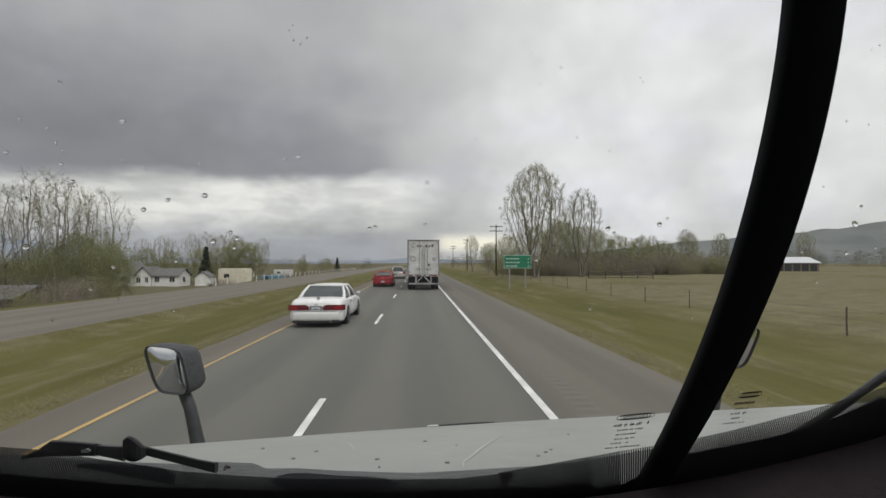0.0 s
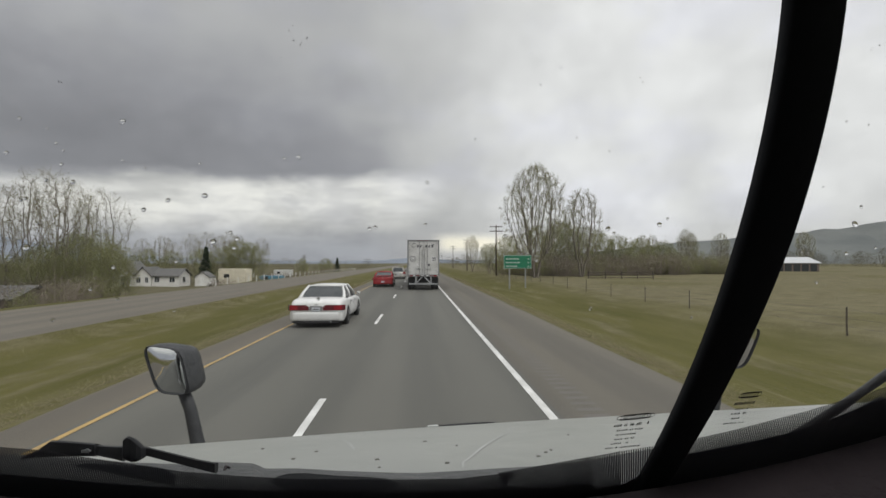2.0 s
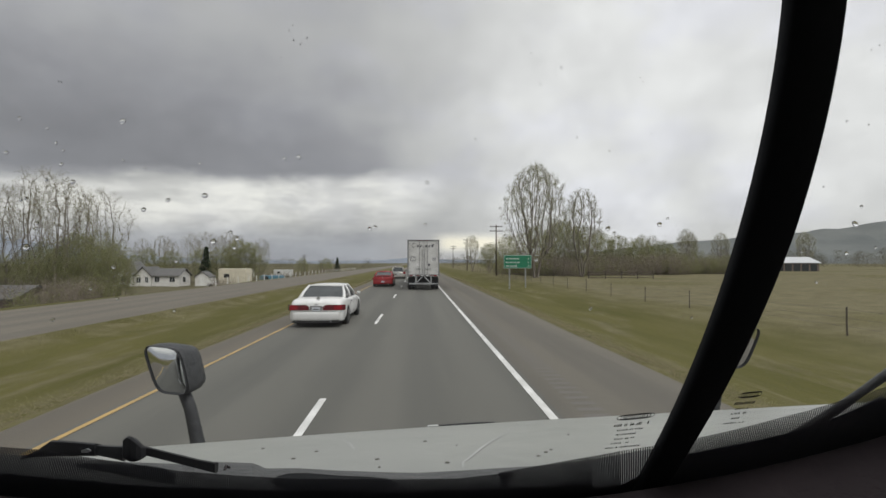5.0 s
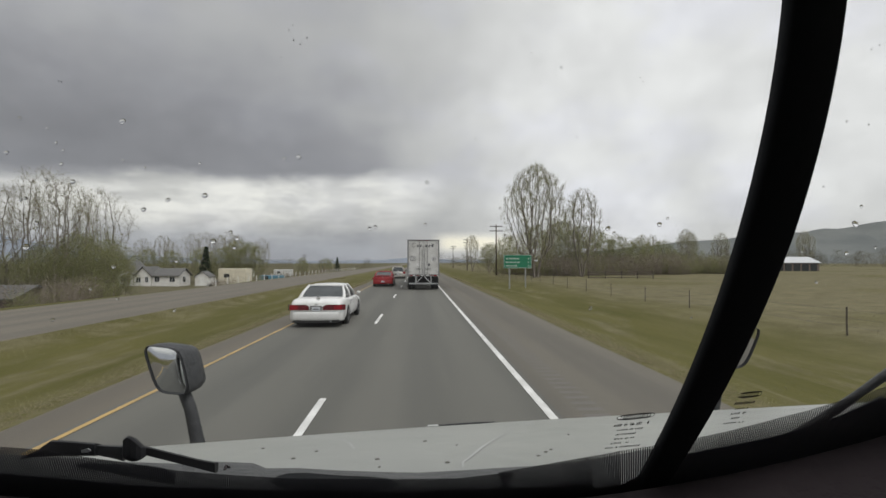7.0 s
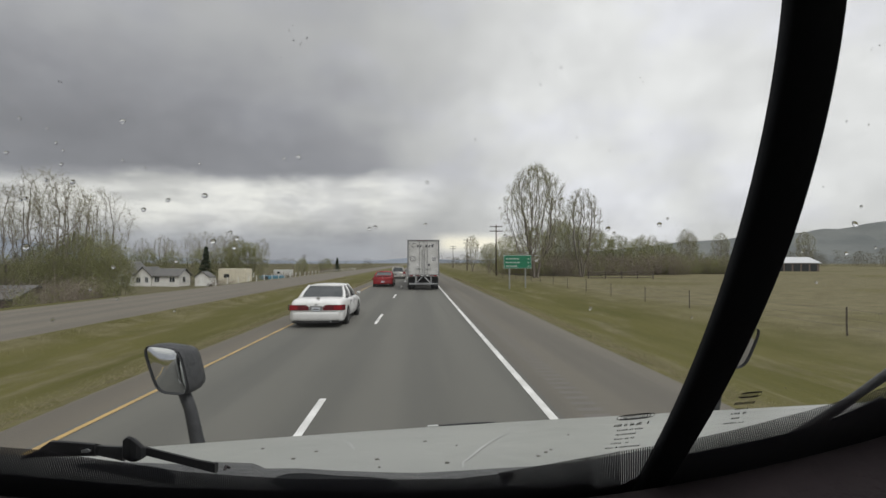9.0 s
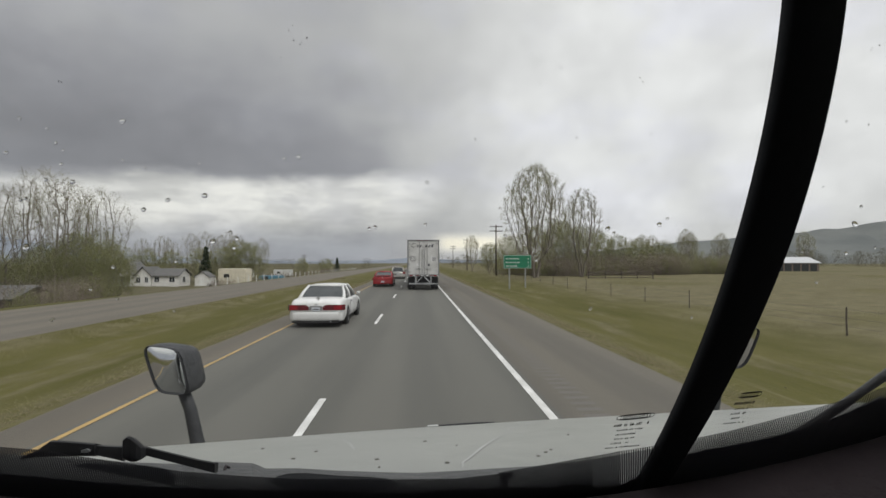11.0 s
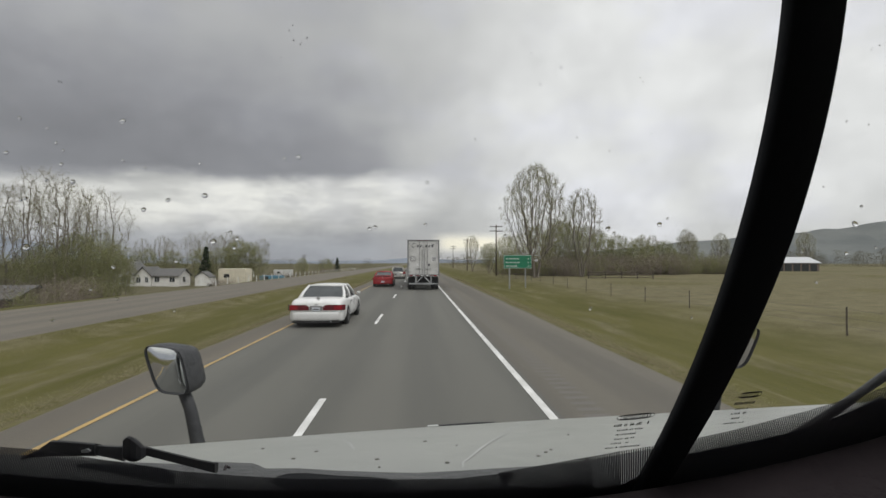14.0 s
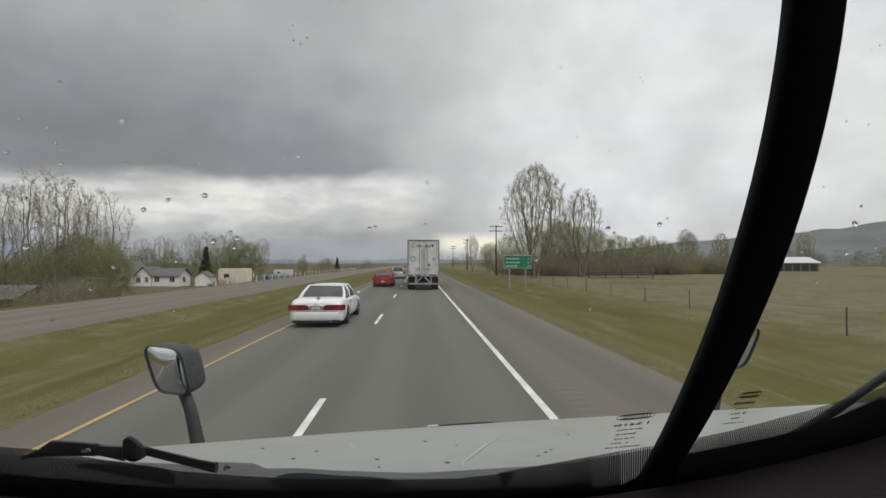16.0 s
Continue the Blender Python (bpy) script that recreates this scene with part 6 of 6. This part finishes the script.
def glass_label(x0, x1, z1, rows, label):
    """Maker's stamp on the glass, as plain bars: an oval mark over lines of fine print."""
    st = thing("glass_label", label, "label", "glass labels")
    rng = random.Random(int(x0 * 1000))

    def bars(name, spans):
        verts, faces = [], []
        for p, q, z, h in spans:
            k = len(verts)
            verts += [screen(u, v + (u - x0) * 0.10) + Vector((0, -0.0015, 0)) for u, v in ((p, z), (q, z), (q, z + h), (p, z + h))]
            faces.append((k, k + 1, k + 2, k + 3))
        raw(name, verts, faces, GRIME_INK, st)

    c, half = (x0 + x1) / 2, (x1 - x0) / 2
    # the oval mark
    n = 36
    verts, faces = [], []
    for i in range(n):
        t = 2 * math.pi * i / n
        for f in (1.0, 0.90):
            u = c + half * (f if f == 1 else 0.965) * math.copysign(abs(math.cos(t)) ** 0.6, math.cos(t))
            v = z1 + 0.0030 + 0.0034 * (1.0 if f == 1 else 0.72) * math.copysign(abs(math.sin(t)) ** 0.7, math.sin(t))
            verts.append(screen(u, v + (u - x0) * 0.10) + Vector((0, -0.0015, 0)))
    for i in range(n):
        j = (i + 1) % n
        faces.append((2 * i, 2 * j, 2 * j + 1, 2 * i + 1))
    raw("stamp_ring", verts, faces, GRIME_INK, st)
    # dark field with clear marks left open in it
    a, b = c - half * 0.80, c + half * 0.80
    spans = [(a, b, z1 + 0.0046, 0.0009), (a, b, z1 + 0.0006, 0.0009)]
    u = a
    while u < b:
        spans.append((u, u + rng.uniform(0.0007, 0.0011), z1 + 0.0015, 0.0031))
        u += rng.uniform(0.0018, 0.0028)
    bars("stamp_field", spans)
    for r in range(rows):
        z, h = z1 - 0.0075 - r * 0.0056, 0.0034 if r == 0 else 0.0019
        u, spans = x0 + (0.0 if r in (0, rows - 1) else rng.uniform(0.002, 0.4 * half)), []
        end = x1 - (0.002 if r in (0, rows - 1) else rng.uniform(0.0, 0.9 * half))
        while u < end:
            w = rng.uniform(0.0007, 0.0016)
            if rng.random() < 0.84:
                spans.append((u, u + w, z, h * rng.uniform(0.75, 1.0)))
            u += w + 0.0006
        bars("stamp_bar", spans)


GRIME_INK = material("dark etched ink", (0.11, 0.11, 0.105), 0.8)
glass_label(0.180, 0.214, 2.096, 6, "dark etched stamp on the driver's pane")
glass_label(0.284, 0.304, 2.119, 5, "dark etched stamp on the passenger's pane")


DROPS = [(-0.178, 2.325, 3), (-0.235, 2.325, 2), (-0.221, 2.32, 1.6), (-0.218, 2.312, 1.6), (-0.215, 2.308, 1.4), (-0.218, 2.3, 2), (-0.229, 2.291, 2), (-0.214, 2.29, 2.6), (-0.247, 2.306, 2.2), (-0.247, 2.279, 2), (-0.244, 2.28, 1.8),
         (-0.242, 2.265, 2.2), (-0.243, 2.262, 1.6), (-0.253, 2.25, 4.0), (-0.182, 2.303, 1.5), (-0.17, 2.299, 1.5), (-0.137, 2.302, 1.5), (-0.176, 2.274, 2.6), (-0.16, 2.28, 2.4), (-0.137, 2.283, 3), (-0.137, 2.254, 3.4), (-0.125, 2.26, 2.4),
         (-0.121, 2.256, 2.6), (-0.124, 2.25, 2.2), (-0.076, 2.307, 2.6), (-0.085, 2.306, 1.8), (-0.033, 2.263, 2.4), (-0.029, 2.264, 2.4), (0.006, 2.293, 2.2), (0.005, 2.266, 2), (0.056, 2.277, 1.6), (0.061, 2.259, 2)]
MORE_DROPS = [(-0.163, 2.241, 2.2), (-0.204, 2.237, 2.4), (-0.223, 2.222, 2), (-0.255, 2.2, 2.4), (-0.208, 2.215, 1.8), (-0.173, 2.206, 1.8), (-0.072, 2.214, 2.2), (0.132, 2.205, 2.4), (0.134, 2.264, 3), (0.139, 2.261, 2), (0.171, 2.267, 3),
              (0.176, 2.271, 1.8), (0.317, 2.268, 4.0), (0.317, 2.28, 2.2), (0.319, 2.247, 2.6), (0.305, 2.225, 2), (0.215, 2.197, 1.6), (0.085, 2.242, 2.2), (0.288, 2.335, 1.6), (0.284, 2.248, 1.4), (0.34, 2.251, 1.6), (0.104, 2.322, 1.2),
              (0.077, 2.353, 1.2), (0.037, 2.32, 1.4), (0.127, 2.314, 1.2), (0.154, 2.325, 1.2), (0.284, 2.293, 1.3), (0.09, 2.363, 1.6)]


def rain_drops():
    """Drops of rain on the outside of the glass."""
    spots = DROPS + MORE_DROPS
    rng = random.Random(6)
    for x, z, r in spots:
        if abs(x - MID) < 0.03:
            continue
        bm = bmesh.new()
        bmesh.ops.create_icosphere(bm, subdivisions=2, radius=1.0)
        c = screen(x, z)
        k = r * 0.00064
        flat, lean = rng.uniform(0.26, 0.40), rng.uniform(-0.3, 0.3)
        for v in bm.verts:
            p = v.co.copy()
            v.co = c + Vector((p.x * k + lean * p.z * k, 0.0008 + (p.y * p.y * flat if p.y > 0 else 0.0) * k, p.z * k * 0.9))
        ob = new("rain_drop", mesh_of("rain_drop", bm, WATER, True))
        tagged(ob, "clear rain drop on the windscreen glass", "water drop", "rain drops")


rain_drops()


def glass_specks():
    """Insect marks and grit stuck to the glass."""
    rng = random.Random(14)
    for x, z, n, spread in ((-0.074, 2.367, 7, 0.006), (0.298, 2.382, 3, 0.002), (0.115, 2.348, 2, 0.002), (0.070, 2.372, 2, 0.002), (-0.205, 2.345, 2, 0.003), (0.305, 2.333, 1, 0.001), (0.324, 2.129, 2, 0.001), (0.145, 2.353, 2, 0.004)):
        bm = bmesh.new()
        for _ in range(n):
            c = screen(x + rng.gauss(0, spread), z + rng.gauss(0, spread * 1.3))
            k = rng.uniform(0.0002, 0.00042)
            m = Matrix.Translation(c + Vector((0, 0.001, 0))) @ Matrix.Diagonal((k, k * 0.4, k * rng.uniform(1.0, 2.2), 1))
            bmesh.ops.create_icosphere(bm, subdivisions=1, radius=1.0, matrix=m)
        tagged(new("insect_mark", mesh_of("insect_mark", bm, GRIME)), "dark dried insect mark on the glass", "speck", "glass specks")


glass_specks()


def hood_marks():
    """Scuffs, grit and a painted lane-line glint on the hood paint."""
    def scuff(points, width):
        bm = bmesh.new()
        rings = []
        for i, (x, y) in enumerate(points):
            w = 0.45 * width * (0.4 + 0.6 * math.sin(math.pi * (i + 0.5) / len(points)))
            rings.append([(x - w, y, hood_height(x - w, y) + 0.0015), (x + w, y, hood_height(x + w, y) + 0.0015)])
        loft(bm, rings, close=False)
        tagged(new("scuff_and_glint", mesh_of("scuff_and_glint", bm, SCUFF_GLINT)), "pale curved scuff and painted glint marks on the hood", "scuff", "hood scuffs")
    scuff([(0.083, 0.838), (0.087, 0.88), (0.112, 0.948), (0.142, 1.039), (0.178, 1.134), (0.213, 1.22), (0.26, 1.324), (0.286, 1.389)], 0.007)
    scuff([(0.285, 1.435), (0.302, 1.503), (0.401, 1.686), (0.498, 1.893), (0.596, 2.084)], 0.009)
    # this pale stroke paints the lane line's reflection on the hood
    scuff([(-0.255, 1.384), (-0.216, 1.325), (-0.178, 1.221), (-0.150, 1.092)], 0.008)
    seam = thing("hood_lip", "thin dark rubber lip on the hood front", "trim")
    part("lip", tubed([(q, hood_edge(q - MID) - 0.01, hood_height(q, hood_edge(q - MID) - 0.01) + 0.004) for q in (0.10, 0.17, 0.24, 0.31, 0.37)], [0.003, 0.005, 0.005, 0.004, 0.002], 6), RUBBER, seam)
    part("lip_end", tubed([(q, hood_edge(q - MID) - 0.012, hood_height(q, hood_edge(q - MID) - 0.012) + 0.004) for q in (0.045, 0.07, 0.095)], 0.005, 6), SCUFF_GLINT, seam, "pale end of the lip")
    rng = random.Random(2)
    for x, y in ((0.019, 1.206), (-0.083, 0.946), (-0.072, 0.864), (0.094, 1.106), (0.057, 0.885), (-0.264, 0.99), (-0.391, 1.181), (0.292, 0.991), (0.273, 0.965), (0.246, 0.923), (-0.237, 1.087), (0.411, 1.233)):
        bm = bmesh.new()
        bmesh.ops.create_icosphere(bm, subdivisions=1, radius=0.0034 * rng.uniform(0.7, 1.3))
        for v in bm.verts:
            v.co = Vector((x + v.co.x * 1.4, y + v.co.y, hood_height(x, y) + 0.001 + v.co.z * 0.5))
        tagged(new("grit_speck", mesh_of("grit_speck", bm, GRIME)), "dark speck of grit on the hood", "grit", "hood grit")


hood_marks()
